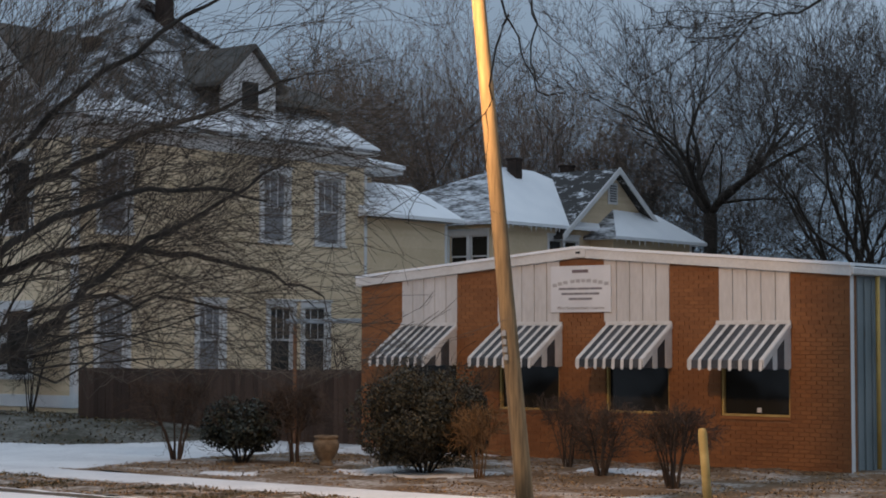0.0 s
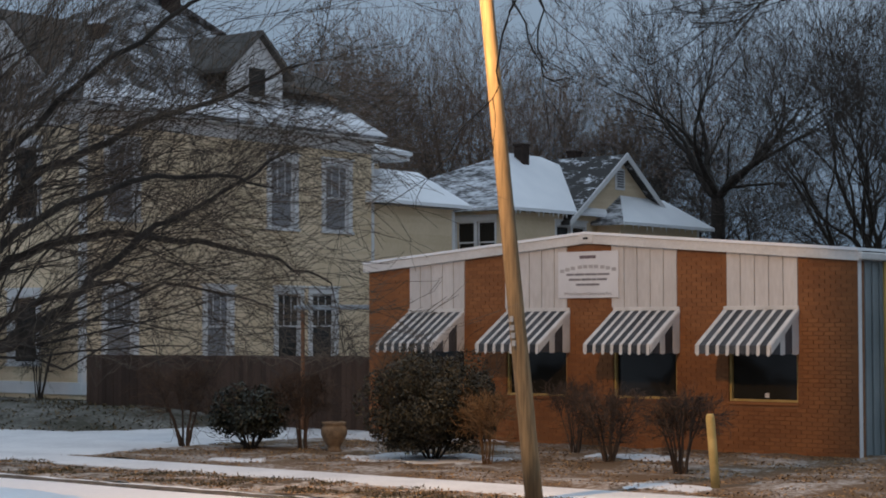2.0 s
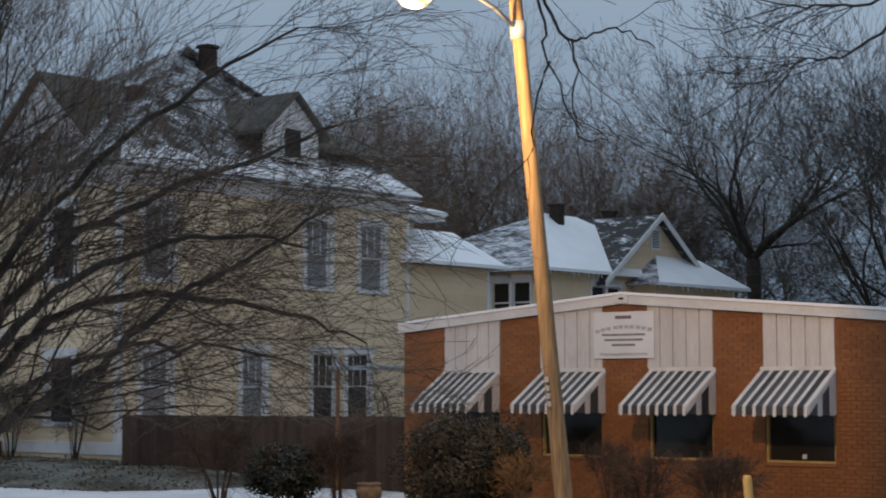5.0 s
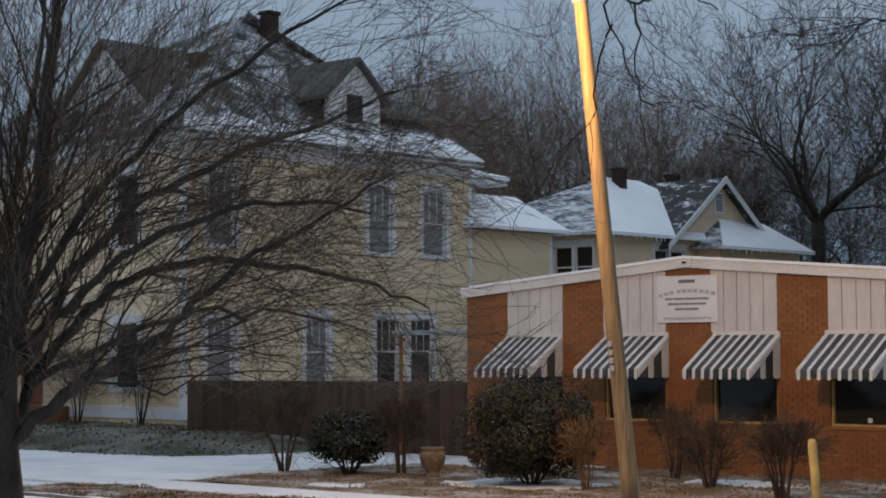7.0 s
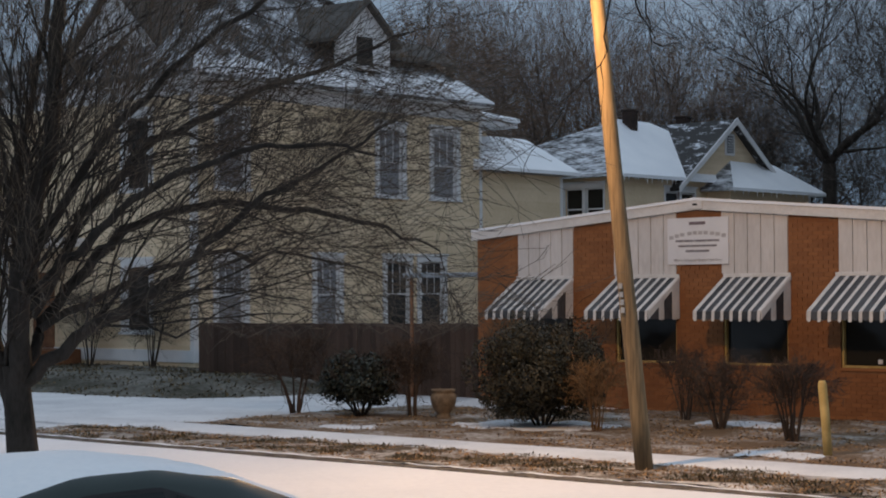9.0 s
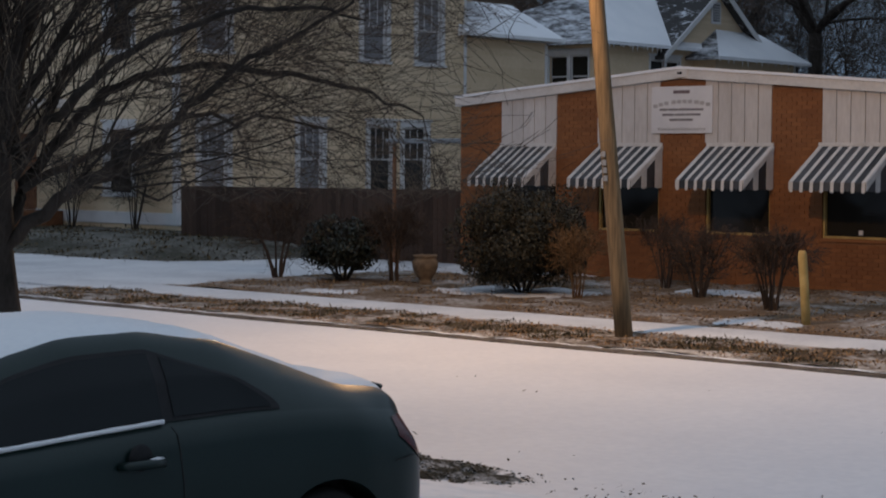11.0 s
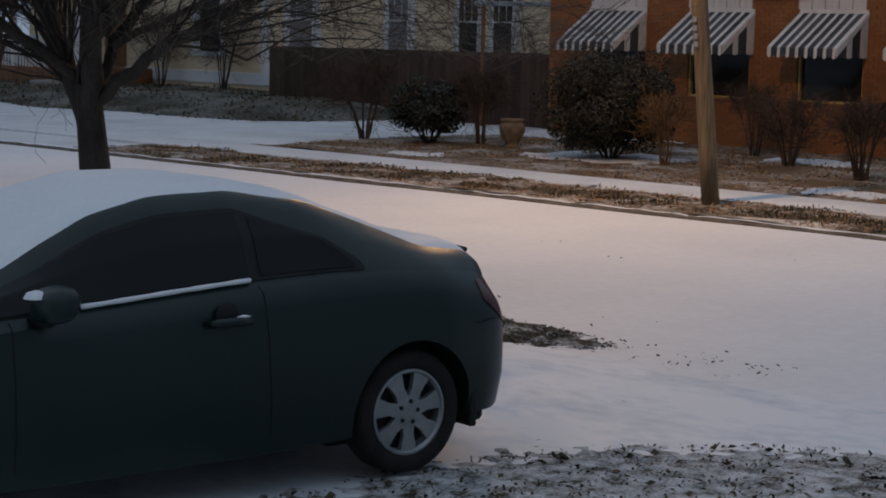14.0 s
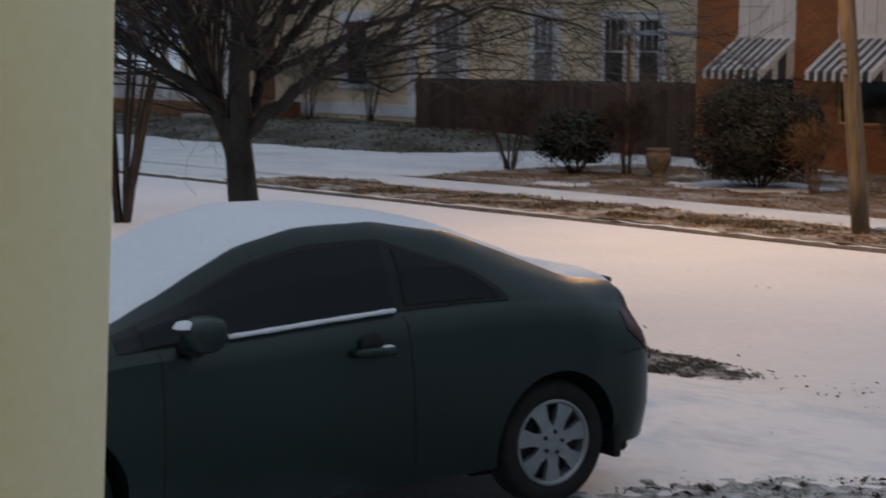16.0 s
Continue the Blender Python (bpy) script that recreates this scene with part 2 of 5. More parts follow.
def spans(x0, x1, holes):
    """What is left of the stretch x0..x1 beside the holes."""
    out, x = [], x0
    for a, b in sorted(holes):
        if b <= x or a >= x1:
            continue
        if a > x:
            out.append((x, a))
        x = max(x, b)
    if x < x1:
        out.append((x, x1))
    return out


def holed_wall(m, place, s0, s1, z0, z1, thick, holes):
    """Wall blocks round openings (s0, s1, z0, z1). place(s, d, z) gives the point, d metres behind the face."""
    cuts = sorted({z0, z1, *[min(max(h[k], z0), z1) for h in holes for k in (2, 3)]})
    for a, b in zip(cuts, cuts[1:]):
        for p, q in spans(s0, s1, [(h[0], h[1]) for h in holes if h[2] < (a + b) / 2 < h[3]]):
            v = [place(s, d, z) for s in (p, q) for d in (0, thick) for z in (a, b)]
            m.add(v, ((0, 1, 3, 2), (4, 6, 7, 5), (0, 4, 5, 1), (2, 3, 7, 6), (0, 2, 6, 4), (1, 5, 7, 3)))


def clapboards(m, place, s0, s1, z0, z1, holes, step=0.115):
    """Lapped boards: each leans out 18 mm at its foot."""
    z = z0
    while z < z1 - 0.01:
        top = min(z + step, z1)
        for p, q in spans(s0, s1, [(h[0], h[1]) for h in holes if h[2] < z + step / 2 < h[3]]):
            a, b, c, d = place(p, -0.022, z), place(q, -0.022, z), place(q, -0.004, top), place(p, -0.004, top)
            m.quad(a, b, c, d)
            m.quad(place(p, 0, z), place(q, 0, z), b, a)
        z += step


rng = np.random.default_rng(7)


# ---- ground, road and kerbs ----
def sheet(x0, x1, y0, y1, nx, ny, height):
    m = Mesh()
    xs, ys = np.linspace(x0, x1, nx + 1), np.linspace(y0, y1, ny + 1)
    m.v = [(x, y, height(x, y)) for y in ys for x in xs]
    m.f = [(j * (nx + 1) + i, j * (nx + 1) + i + 1, (j + 1) * (nx + 1) + i + 1, (j + 1) * (nx + 1) + i) for j in range(ny) for i in range(nx)]
    return m


def lumps(x, y, size, amount):
    return amount * noise.noise(Vector((x / size, y / size, 3.1)))


structure("ground", sheet(-900, 900, -900, 900, 4, 4, lambda x, y: -0.25), SNOW, "snow-covered ground that runs to the horizon", "ground")
structure("road", sheet(-140, 90, 9.6, 17.6, 230, 16, lambda x, y: -0.045 + lumps(x, y, 2.5, 0.010)), ROAD_SNOW, "street under smooth untracked snow", "road", True)
structure("kerb", Mesh().box(-140, 90, 17.5, 17.64, -0.2, -0.005, 0.02), KERB, "dark concrete kerb along the snowy street", "kerb")
structure("kerb_snow", sheet(-140, 90, 17.53, 17.625, 900, 2, lambda x, y: 0.004 + lumps(x, y, 0.35, 0.022)), SNOW, "thin uneven line of snow along the kerb top", "snow", True)
structure("verge", sheet(-25.6, 60, 17.64, 19.4, 400, 14, lambda x, y: 0.0 + lumps(x, y, 0.5, 0.04)), VERGE, "strip of leaf-strewn grass between kerb and pavement", "grass", True)
structure("pavement", Mesh().box(-140, 60, 19.4, 20.65, -0.2, 0.015, 0.01), DULL_SNOW, "snow-covered pavement beside the street", "pavement")


def lawn_height(x, y):
    edge = max(0.0, min(1.0, (-24.4 - x) / 1.6))
    return 0.01 + lumps(x, y, 0.6, 0.05) - 0.16 * edge


structure("lawn", sheet(-26.4, 40, 20.65, 30, 330, 48, lawn_height), LAWN, "chapel lawn with fallen leaves and patches of snow", "lawn", True)
structure("driveway_far", sheet(-140, -24.0, 17.64, 32, 120, 30, lambda x, y: -0.03 + lumps(x, y, 2, 0.01)), DULL_SNOW, "snow-covered driveway in front of the yellow house", "driveway", True)


def bank_height(x, y):
    foot = 24.6 + 0.10 * max(0.0, x + 36) + 0.5 * noise.noise(Vector((x / 3, 0.0, 0.0)))
    k = max(0.0, min(1.0, (y - foot) / 3.5))
    side = max(0.0, min(1.0, (-28.6 - x) / 2.5))
    return -0.2 + 0.5 * k ** 0.6 * side + (0.05 * noise.noise(Vector((x / 0.7, y / 0.7, 0))) if k > 0 else 0)


structure("bank", sheet(-120, -28.5, 23.5, 70, 240, 90, bank_height), BANK, "low grassy bank before the yellow house, dusted with snow", "lawn", True)
structure("back_yard", sheet(-120, 60, 29.9, 140, 60, 30, lambda x, y: -0.05 + lumps(x, y, 4, 0.05)), BANK, "dim back yards behind the buildings", "ground", True)
structure("driveway_near", sheet(-40, 30, -6, 9.7, 140, 40, lambda x, y: -0.015 + lumps(x, y, 1.2, 0.012) - 0.03 * max(0.0, min(1.0, (y - 8.7) / 1.0))), DRIVE_SNOW, "snow-covered drive under the parked car", "driveway", True)
structure("yard_edge", sheet(-7.0, 1, 3.0, 9.3, 320, 250, lambda x, y: -0.07 + 0.15 * max(0.0, min(1.0, 1.42 - math.hypot((x + 2.75) / 3.4, (y - 6.0) / 3.0))) + lumps(x, y, 0.09, 0.018) + lumps(x, y, 0.3, 0.012)), STUBBLE, "hump of rough grass with fallen leaves under thin snow", "lawn", True)
structure("kerb_strip", sheet(-12.2, -7.0, 9.0, 10.8, 150, 50, lambda x, y: -0.13 + 0.17 * max(0.0, 1 - math.hypot((x + 9.9 - 1.1 * (y - 9.85)) / 2.25, (y - 9.85) / 0.72)) ** 0.5 + lumps(x, y, 0.12, 0.03)), HEAP, "ridge of dark leaves and grass at the drive's mouth", "grass", True)


def litter(name, label, mat, count, where, size, upright=0.3):
    """Thousands of small curled leaves or blades, one object."""
    m = Mesh()
    while len(m.f) < count * 2:
        x, y, z = where()
        s = float(size * rng.uniform(0.5, 1.5))
        a = rng.uniform(0, math.tau)
        u = Vector((math.cos(a), math.sin(a), rng.normal(0, upright))) * s
        w = Vector((-math.sin(a), math.cos(a), rng.normal(0, upright))) * s * 0.6
        p = Vector((x, y, z + 0.006 + abs(u.z) + abs(w.z) * 0.5))
        up = Vector((0, 0, s * rng.uniform(0.1, 0.5)))
        m.add((p - u, p + w * 0.9 + up, p + u, p - w), ((0, 1, 3), (1, 2, 3)))
    return tagged(part(name, m, mat), label, "leaves", kind="stuff")


def clumped(x0, x1, y0, y1, h, cut, size):
    def pick():
        while True:
            x, y = rng.uniform(x0, x1), rng.uniform(y0, y1)
            if noise.noise(Vector((x / size, y / size, 9.0))) > cut:
                return x, y, h(x, y)
    return pick


litter("leaf_litter", "brown fallen leaves scattered on the verge", LEAF, 16000, clumped(-25.6, -5, 17.66, 19.5, lambda x, y: lumps(x, y, 0.5, 0.04), -0.15, 0.6), 0.016)
litter("leaf_litter", "brown fallen leaves scattered on the chapel lawn", LEAF, 22000, clumped(-26.4, -8, 20.7, 28.0, lawn_height, -0.1, 0.9), 0.018)
litter("grass_blades", "dry grass tufts along the kerb", GRASS, 12000, clumped(-25.6, -5, 17.62, 19.5, lambda x, y: lumps(x, y, 0.5, 0.04), 0.1, 0.9), 0.012, 0.8)

STRIP = lambda x, y: -0.13 + 0.17 * max(0.0, 1 - math.hypot((x + 9.9 - 1.1 * (y - 9.85)) / 2.25, (y - 9.85) / 0.72)) ** 0.5
YARD = lambda x, y: -0.07 + 0.15 * max(0.0, min(1.0, 1.42 - math.hypot((x + 2.75) / 3.4, (y - 6.0) / 3.0)))
litter("leaf_litter", "dark wet leaves heaped at the drive's mouth", DARK_LEAF, 8000, clumped(-11.9, -7.3, 9.3, 10.5, lambda x, y: STRIP(x, y) if STRIP(x, y) > -0.06 else -0.4, -0.1, 0.3), 0.012)
litter("leaf_litter", "leaves and grass stubble on the yard's edge", DARK_LEAF, 3800, clumped(-6.4, -3.0, 5.2, 8.9, lambda x, y: YARD(x, y) if YARD(x, y) > -0.02 else -0.4, -0.05, 0.22), 0.010, 0.5)
litter("leaf_litter", "larger curled leaves on the yard's edge", DARK_LEAF, 420, clumped(-6.4, -3.0, 5.2, 8.9, lambda x, y: YARD(x, y) if YARD(x, y) > -0.02 else -0.4, -0.2, 0.4), 0.026, 0.35)
litter("leaf_litter", "thin trail of leaves past the heap", DARK_LEAF, 110, clumped(-8.3, -6.5, 9.5, 10.3, lambda x, y: -0.02 if abs(y - 9.95) < 0.3 * (1 + (x + 7.4) * 0.2) else -0.4, 0.0, 0.25), 0.014)
litter("leaf_litter", "a few stray leaves on the snowy drive and street", DARK_LEAF, 60, clumped(-13.0, -4.5, 7.6, 15.5, lambda x, y: -0.01 if y < 9.2 else -0.038, 0.25, 0.9), 0.016)

litter("leaf_litter", "dull leaves and grass on the bank before the house", GRASS, 9000, clumped(-50, -28.8, 24.5, 31.3, bank_height, -0.1, 1.0), 0.03, 0.5)

def shaded_snow_patch(x0, x1, y0, y1, seed):
    """A thin ragged patch of snow lying on the lawn, dulled in colour for lamp shadow."""
    def h(x, y):
        u, w = (x - (x0 + x1) / 2) / ((x1 - x0) / 2), (y - (y0 + y1) / 2) / ((y1 - y0) / 2)
        edge = 1 - math.hypot(u, w) + 0.55 * noise.noise(Vector((x * 2.2, y * 2.2, seed))) + 0.25 * noise.noise(Vector((x * 9, y * 9, seed)))
        return lawn_height(x, y) + (0.022 if edge > 0.12 else max(-0.08, 0.022 - (0.12 - edge) * 0.3))
    structure("shaded_snow_patch", sheet(x0, x1, y0, y1, int((x1 - x0) * 22), int((y1 - y0) * 22), h), DULL_SNOW, "ragged patch of shadow-dulled snow on the leafy lawn", "snow", True)


# set where bush and pole shadow the snow from the lamp
for k, box in enumerate(((-20.5, -17.7, 22.6, 24.8), (-13.8, -12.4, 21.1, 21.9), (-21.9, -20.8, 21.2, 22.0), (-26.3, -20.6, 26.6, 29.6), (-17.3, -15.4, 25.4, 26.6))):
    shaded_snow_patch(*box, 3.7 * k)

# ---- street pole with its lamp ----
pole = thing("utility_pole", "weathered leaning wooden utility pole beside the pavement", "utility pole", at=(-13.47, 18.97, 0))
lean = Vector((-0.51, -0.40, 7.1)) / 7.1
part("shaft", Mesh().tube([lean * float(z) for z in np.linspace(-0.3, 9.5, 12)], list(np.linspace(0.118, 0.078, 12)), 18), POLE, pole, smooth=True)
arm_base = lean * 6.85
arm_pts = [arm_base, arm_base + Vector((0, -0.5, 0.22)), arm_base + Vector((0, -1.1, 0.36)), arm_base + Vector((0, -1.75, 0.42))]
arm = part("lamp_arm", Mesh().tube(arm_pts, [0.028] * 4, 8), STEEL, pole, "curved grey steel arm", True)
part("arm_bracket", Mesh().lathe([(0.0, -0.12), (0.108, -0.12), (0.112, 0), (0.108, 0.12), (0, 0.12)], 16, arm_base), STEEL, arm, smooth=True)
head_at = LAMP_AT - Vector((-13.47, 18.97, 0)) + Vector((0, 0.05, 0.16))
m = Mesh().lathe([(0.0, 0.14), (0.1, 0.125), (0.18, 0.06), (0.2, 0.0), (0.185, -0.02)], 20)
m.v = [(x + head_at.x, y * 1.75 + head_at.y, z + head_at.z) for x, y, z in m.v]
head = part("lamp_head", m, STEEL, arm, "grey cobra-head housing", True)
m = Mesh().lathe([(0.175, -0.02), (0.175, -0.08), (0.12, -0.16), (0.05, -0.19), (0.0, -0.195)], 20)
m.v = [(x + head_at.x, y * 1.5 + head_at.y, z + head_at.z) for x, y, z in m.v]
lens = part("lens", m, glow("sodium_lens", (1.0, 0.6, 0.2), 3.2), pole, "glowing amber lens", True)
lens.visible_shadow = False
for k, z in enumerate((2.02, 2.12, 2.22, 2.33)):
    p = lean * z
    part("number_tag", Mesh().box(p.x - 0.03, p.x + 0.03, p.y - 0.125, p.y - 0.117, z - 0.035, z + 0.035), STEEL, pole, "small metal tag")

# ---- chapel ----
CX0, CX1, CY, RIDGE = -24.15, -13.35, 28.2, -18.75


def roof_z(x, eave=3.325, peak=3.768):
    return eave + (peak - eave) * (1 - abs(x - RIDGE) / 5.4)


PANELS = [(-23.07, -21.67), (-20.69, -19.24), (-18.25, -16.85), (-15.84, -14.45)]
OPEN = [(a + 0.02, b - 0.02, 0.90, 2.45) for a, b in PANELS]
chapel = thing("chapel", "low brick chapel with a shallow gable and white upper panels", "building")
m = Mesh()
holed_wall(m, lambda s, d, z: (s, CY + 0.012 + d, z), CX0, CX1, -0.3, 2.57, 0.25, OPEN)
for a, b in spans(CX0, CX1, PANELS):
    for p, q in ((a, b),) if not a < RIDGE < b else ((a, RIDGE), (RIDGE, b)):
        v = [(x, CY + 0.012 + d, z) for d in (0, 0.25) for x, z in ((p, 2.57), (q, 2.57), (q, roof_z(q)), (p, roof_z(p)))]
        m.add(v, ((0, 1, 2, 3), (7, 6, 5, 4), (0, 4, 5, 1), (1, 5, 6, 2), (2, 6, 7, 3), (3, 7, 4, 0)))
front_wall = part("front_wall", m, MORTAR, chapel, "orange-brown brick wall with flush joints")
for a, b in PANELS:
    def strip(x0, x1, y):
        return Mesh().add([(x, y + d, z) for d in (0, 0.05) for x, z in ((x0, 2.57), (x1, 2.57), (x1, roof_z(x1)), (x0, roof_z(x0)))],
                          ((0, 1, 2, 3), (7, 6, 5, 4), (0, 4, 5, 1), (1, 5, 6, 2), (2, 6, 7, 3), (3, 7, 4, 0)))
    backing = part("upper_panel", strip(a, b, CY + 0.02), PANEL, chapel, "white vertical boarding above the awning")
    for i in range(5):
        p, q = a + (b - a) * i / 5, a + (b - a) * (i + 1) / 5
        part("board", strip(p + 0.008, q - 0.008, CY - 0.012), PANEL, backing)
# roof edge, roof and metal side
for x0, x1 in ((CX0 - 0.08, RIDGE), (RIDGE, CX1 + 0.08)):
    m = Mesh()
    v = [(x, CY - 0.10 + d, roof_z(x) + h) for d in (0, 0.14) for x, h in ((x0, -0.005), (x1, -0.005), (x1, 0.165), (x0, 0.165))]
    m.add(v, ((0, 1, 2, 3), (7, 6, 5, 4), (0, 4, 5, 1), (1, 5, 6, 2), (2, 6, 7, 3), (3, 7, 4, 0)))
    part("fascia", m, WHITE, chapel, "white metal fascia board")
    m = Mesh()
    v = [(x, y, roof_z(x) + h) for y in (CY - 0.13, CY + 16) for x, h in ((x0, 0.165), (x1, 0.165), (x1, 0.215), (x0, 0.215))]
    m.add(v, ((0, 1, 2, 3), (7, 6, 5, 4), (0, 4, 5, 1), (1, 5, 6, 2), (2, 6, 7, 3), (3, 7, 4, 0)))
    part("roof", m, SNOW, chapel, "shallow roof slope under thin snow")
part("ridge_cap", Mesh().box(RIDGE - 0.16, RIDGE + 0.16, CY - 0.12, CY - 0.1005, 3.775, 3.925, 0.006), WHITE, chapel)
part("vent", Mesh().box(RIDGE - 0.05, RIDGE + 0.06, CY - 0.132, CY - 0.1205, 3.835, 3.875, 0.004), DARK, chapel, "dark vent in the ridge cap")
m = Mesh()
m.box(CX1 - 0.2, CX1 - 0.03, CY + 0.262, CY + 16, -0.3, 3.32)
part("side_wall", m, BLUE_METAL, chapel, "blue-grey ribbed metal side wall")
for i in range(52):
    y = CY + 0.3 + i * 0.3
    if i < 20:
        part("rib", Mesh().box(CX1 - 0.03, CX1 + 0.005, y, y + 0.06, -0.05, 3.3, 0.008), BLUE_METAL, chapel)
part("corner_trim", Mesh().box(CX1 - 0.04, CX1 + 0.015, CY + 0.02, CY + 0.14, -0.1, 3.32, 0.006), TRIM, chapel, "pale corner trim")
part("gutter", Mesh().box(CX1 - 0.02, CX1 + 0.12, CY - 0.08, CY + 16, 3.33, 3.46, 0.02), WHITE, chapel, "white eave gutter")
part("downpipe", Mesh().tube([(CX1 + 0.06, CY + 0.98, 3.33), (CX1 + 0.06, CY + 0.98, 1.9), (CX1 + 0.06, CY + 0.98, 0.02)], [0.04] * 3, 10), YELLOW_PIPE, chapel, "yellowish downpipe", True)
m = Mesh()
m.box(CX0, CX0 + 0.2, CY + 0.262, CY + 16, -0.3, 3.32)
part("side_wall", m, BLUE_METAL, chapel)
part("rear_wall", Mesh().box(CX0 + 0.2, CX1 - 0.2, CY + 15.8, CY + 15.99, -0.3, 3.32), BLUE_METAL, chapel)

for i, (x0, x1, z0, z1) in enumerate(OPEN):
    win = part("window", Mesh().box(x0, x1, CY + 0.12, CY + 0.128, z0, z1), PANE, chapel, "dark fixed window")
    m = Mesh()
    for a, b, c, d in ((x0, x0 + 0.04, z0, z1), (x1 - 0.04, x1, z0, z1), (x0 + 0.04, x1 - 0.04, z0, z0 + 0.04), (x0 + 0.04, x1 - 0.04, z1 - 0.04, z1)):
        m.box(a, b, CY + 0.04, CY + 0.118, c, d, 0.004)
    part("window_frame", m, BOLLARD, win, "thin tan frame")
    part("sill", Mesh().box(x0 - 0.02, x1 + 0.02, CY - 0.02, CY + 0.10, z0 - 0.06, z0 - 0.003, 0.008), BRICK_ONE, win)
    # black panel painted as the unlit room behind the pane
    part("unlit_room_panel", Mesh().box(x0, x1, CY + 0.3, CY + 0.32, z0, z1), DARK, win)
    if i == 3:
        part("sticker", Mesh().box(-15.16, -15.08, CY + 0.108, CY + 0.117, 0.97, 1.05), SIGN_WHITE, win, "small pale sticker")


def awning(x0, x1):
    a = thing("window_awning", "metal window awning with grey and white stripes", "awning", "awnings over the chapel windows", at=((x0 + x1) / 2, CY, 0))
    w, top, low, out, drop = x1 - x0, 2.51, 1.89, 1.03, 0.15
    n = 15
    for i in range(n):
        u = w / 24.8
        p = -w / 2 + u * ((i + 1) // 2) + 2.4 * u * (i // 2)
        q = p + (u if i % 2 == 0 else 2.4 * u)
        mat = AW_WHITE if i % 2 == 0 else AW_DARK
        h = 0.012 if i % 2 == 0 else 0.0
        k = 0.03 if i % 2 == 0 else 0.0
        pad = 0.003 if i % 2 == 0 else -0.001
        m = Mesh()
        v = []
        for x in (p - pad, q + pad):
            v += [(x, -0.01, top + h), (x, -out, low + h), (x, -out - h, low - drop - k + 0.02), (x, -out - h + 0.008, low - drop - k + 0.02), (x, -out + 0.01, low - 0.012), (x, -0.01, top - 0.014)]
        xm = (p + q) / 2
        v += [(xm, -out - h, low - drop - k), (xm, -out - h + 0.008, low - drop - k)]
        m.add(v, ((0, 6, 7, 1), (1, 7, 8, 12, 2), (4, 3, 13, 9, 10), (5, 4, 10, 11), (0, 5, 11, 6), (0, 1, 4, 5), (1, 2, 3, 4), (6, 11, 10, 7), (7, 10, 9, 8), (2, 12, 13, 3), (12, 8, 9, 13)))
        part("slat", m, mat, a)
    for sx in (-1, 1):
        e = sx * w / 2
        for j, (f0, f1, mat) in enumerate(((0.0, 0.24, AW_WHITE), (0.24, 0.50, AW_DARK), (0.50, 0.66, AW_WHITE), (0.66, 1.0, AW_DARK))):
            y0, y1 = -out * f0 - (0.012 if j == 0 else 0), -out * f1
            z0, z1 = top - (top - low) * f0, top - (top - low) * f1
            dip = 0.02 if mat is AW_WHITE else 0.0
            m = Mesh()
            v = [(e + dx, y, z) for dx in (-0.006, 0.006 + dip * 0.3) for y, z in ((y0, low - drop), (y0, z0 - 0.02), (y1, z1 - 0.02), (y1, low - drop), ((y0 + y1) / 2, low - drop - dip))]
            m.add(v, ((0, 1, 2, 3, 4), (9, 8, 7, 6, 5), (0, 5, 6, 1), (1, 6, 7, 2), (2, 7, 8, 3), (3, 8, 9, 4), (4, 9, 5, 0)))
            part("side_slat", m, mat, a)
        v = [(e + sx * (0.014 + dx), y, z) for dx in (0, 0.012) for y, z in ((-0.012, top), (-out, low), (-out, low - 0.14), (-out + 0.04, low - 0.12), (-0.012, top - 0.075))]
        part("slope_band", Mesh().add(v, ((0, 1, 2, 3, 4), (9, 8, 7, 6, 5), (0, 5, 6, 1), (1, 6, 7, 2), (2, 7, 8, 3), (3, 8, 9, 4), (4, 9, 5, 0))), AW_WHITE, a, fix_normals=True)
        part("edge_trim", Mesh().tube([(e, -0.01, top), (e, -out, low)], [0.02, 0.02], 6), AW_WHITE, a)
    part("head_rail", Mesh().box(-w / 2 - 0.02, w / 2 + 0.02, -0.04, -0.011, top - 0.01, top + 0.06, 0.006), AW_WHITE, a)
    return a


for x0, x1 in ((-23.07, -21.69), (-20.62, -19.19), (-18.18, -16.81), (-15.87, -14.45)):
    awning(x0, x1)

sign = thing("sign_board", "white painted sign board with faded dark lettering", "sign", at=(-18.745, CY - 0.03, 0))
part("board", Mesh().box(-0.67, 0.67, -0.02, 0.015, 2.745, 3.615, 0.006), SIGN_WHITE, sign)


def bars(z, x0, x1, h, mat, words):
    total = sum(words) + 0.35 * (len(words) - 1)
    u, x = (x1 - x0) / total, x0
    for n in words:
        part("lettering", Mesh().box(x, x + n * u, -0.024, -0.0205, z, z + h), mat, sign)
        x += (n + 0.35) * u


bars(3.48, -0.18, 0.18, 0.06, INK_RED, (6,))
for i, x in enumerate((-0.62, -0.5, -0.38, -0.22, -0.1, 0.02, 0.14, 0.28, 0.4, 0.53)):
    z = 3.33 - 0.35 * (x * x) * 0.6
    part("lettering", Mesh().box(x, x + 0.095, -0.024, -0.0205, z - 0.03, z + 0.035), INK_SOFT, sign)
bars(3.165, -0.48, 0.48, 0.04, INK, (4, 5, 6, 6))
bars(3.07, -0.42, 0.42, 0.04, INK, (6, 5, 2, 5))
bars(2.975, -0.26, 0.26, 0.04, INK, (5, 8))
txt = bpy.data.curves.new("lettering", "FONT")
txt.body, txt.size, txt.align_x, txt.extrude = "Where Caring and Quality Come First", 0.082, "CENTER", 0.001
txt_ob = new("lettering", txt)
dg = bpy.context.evaluated_depsgraph_get()
me = bpy.data.meshes.new_from_object(txt_ob.evaluated_get(dg))
bpy.data.objects.remove(txt_ob)
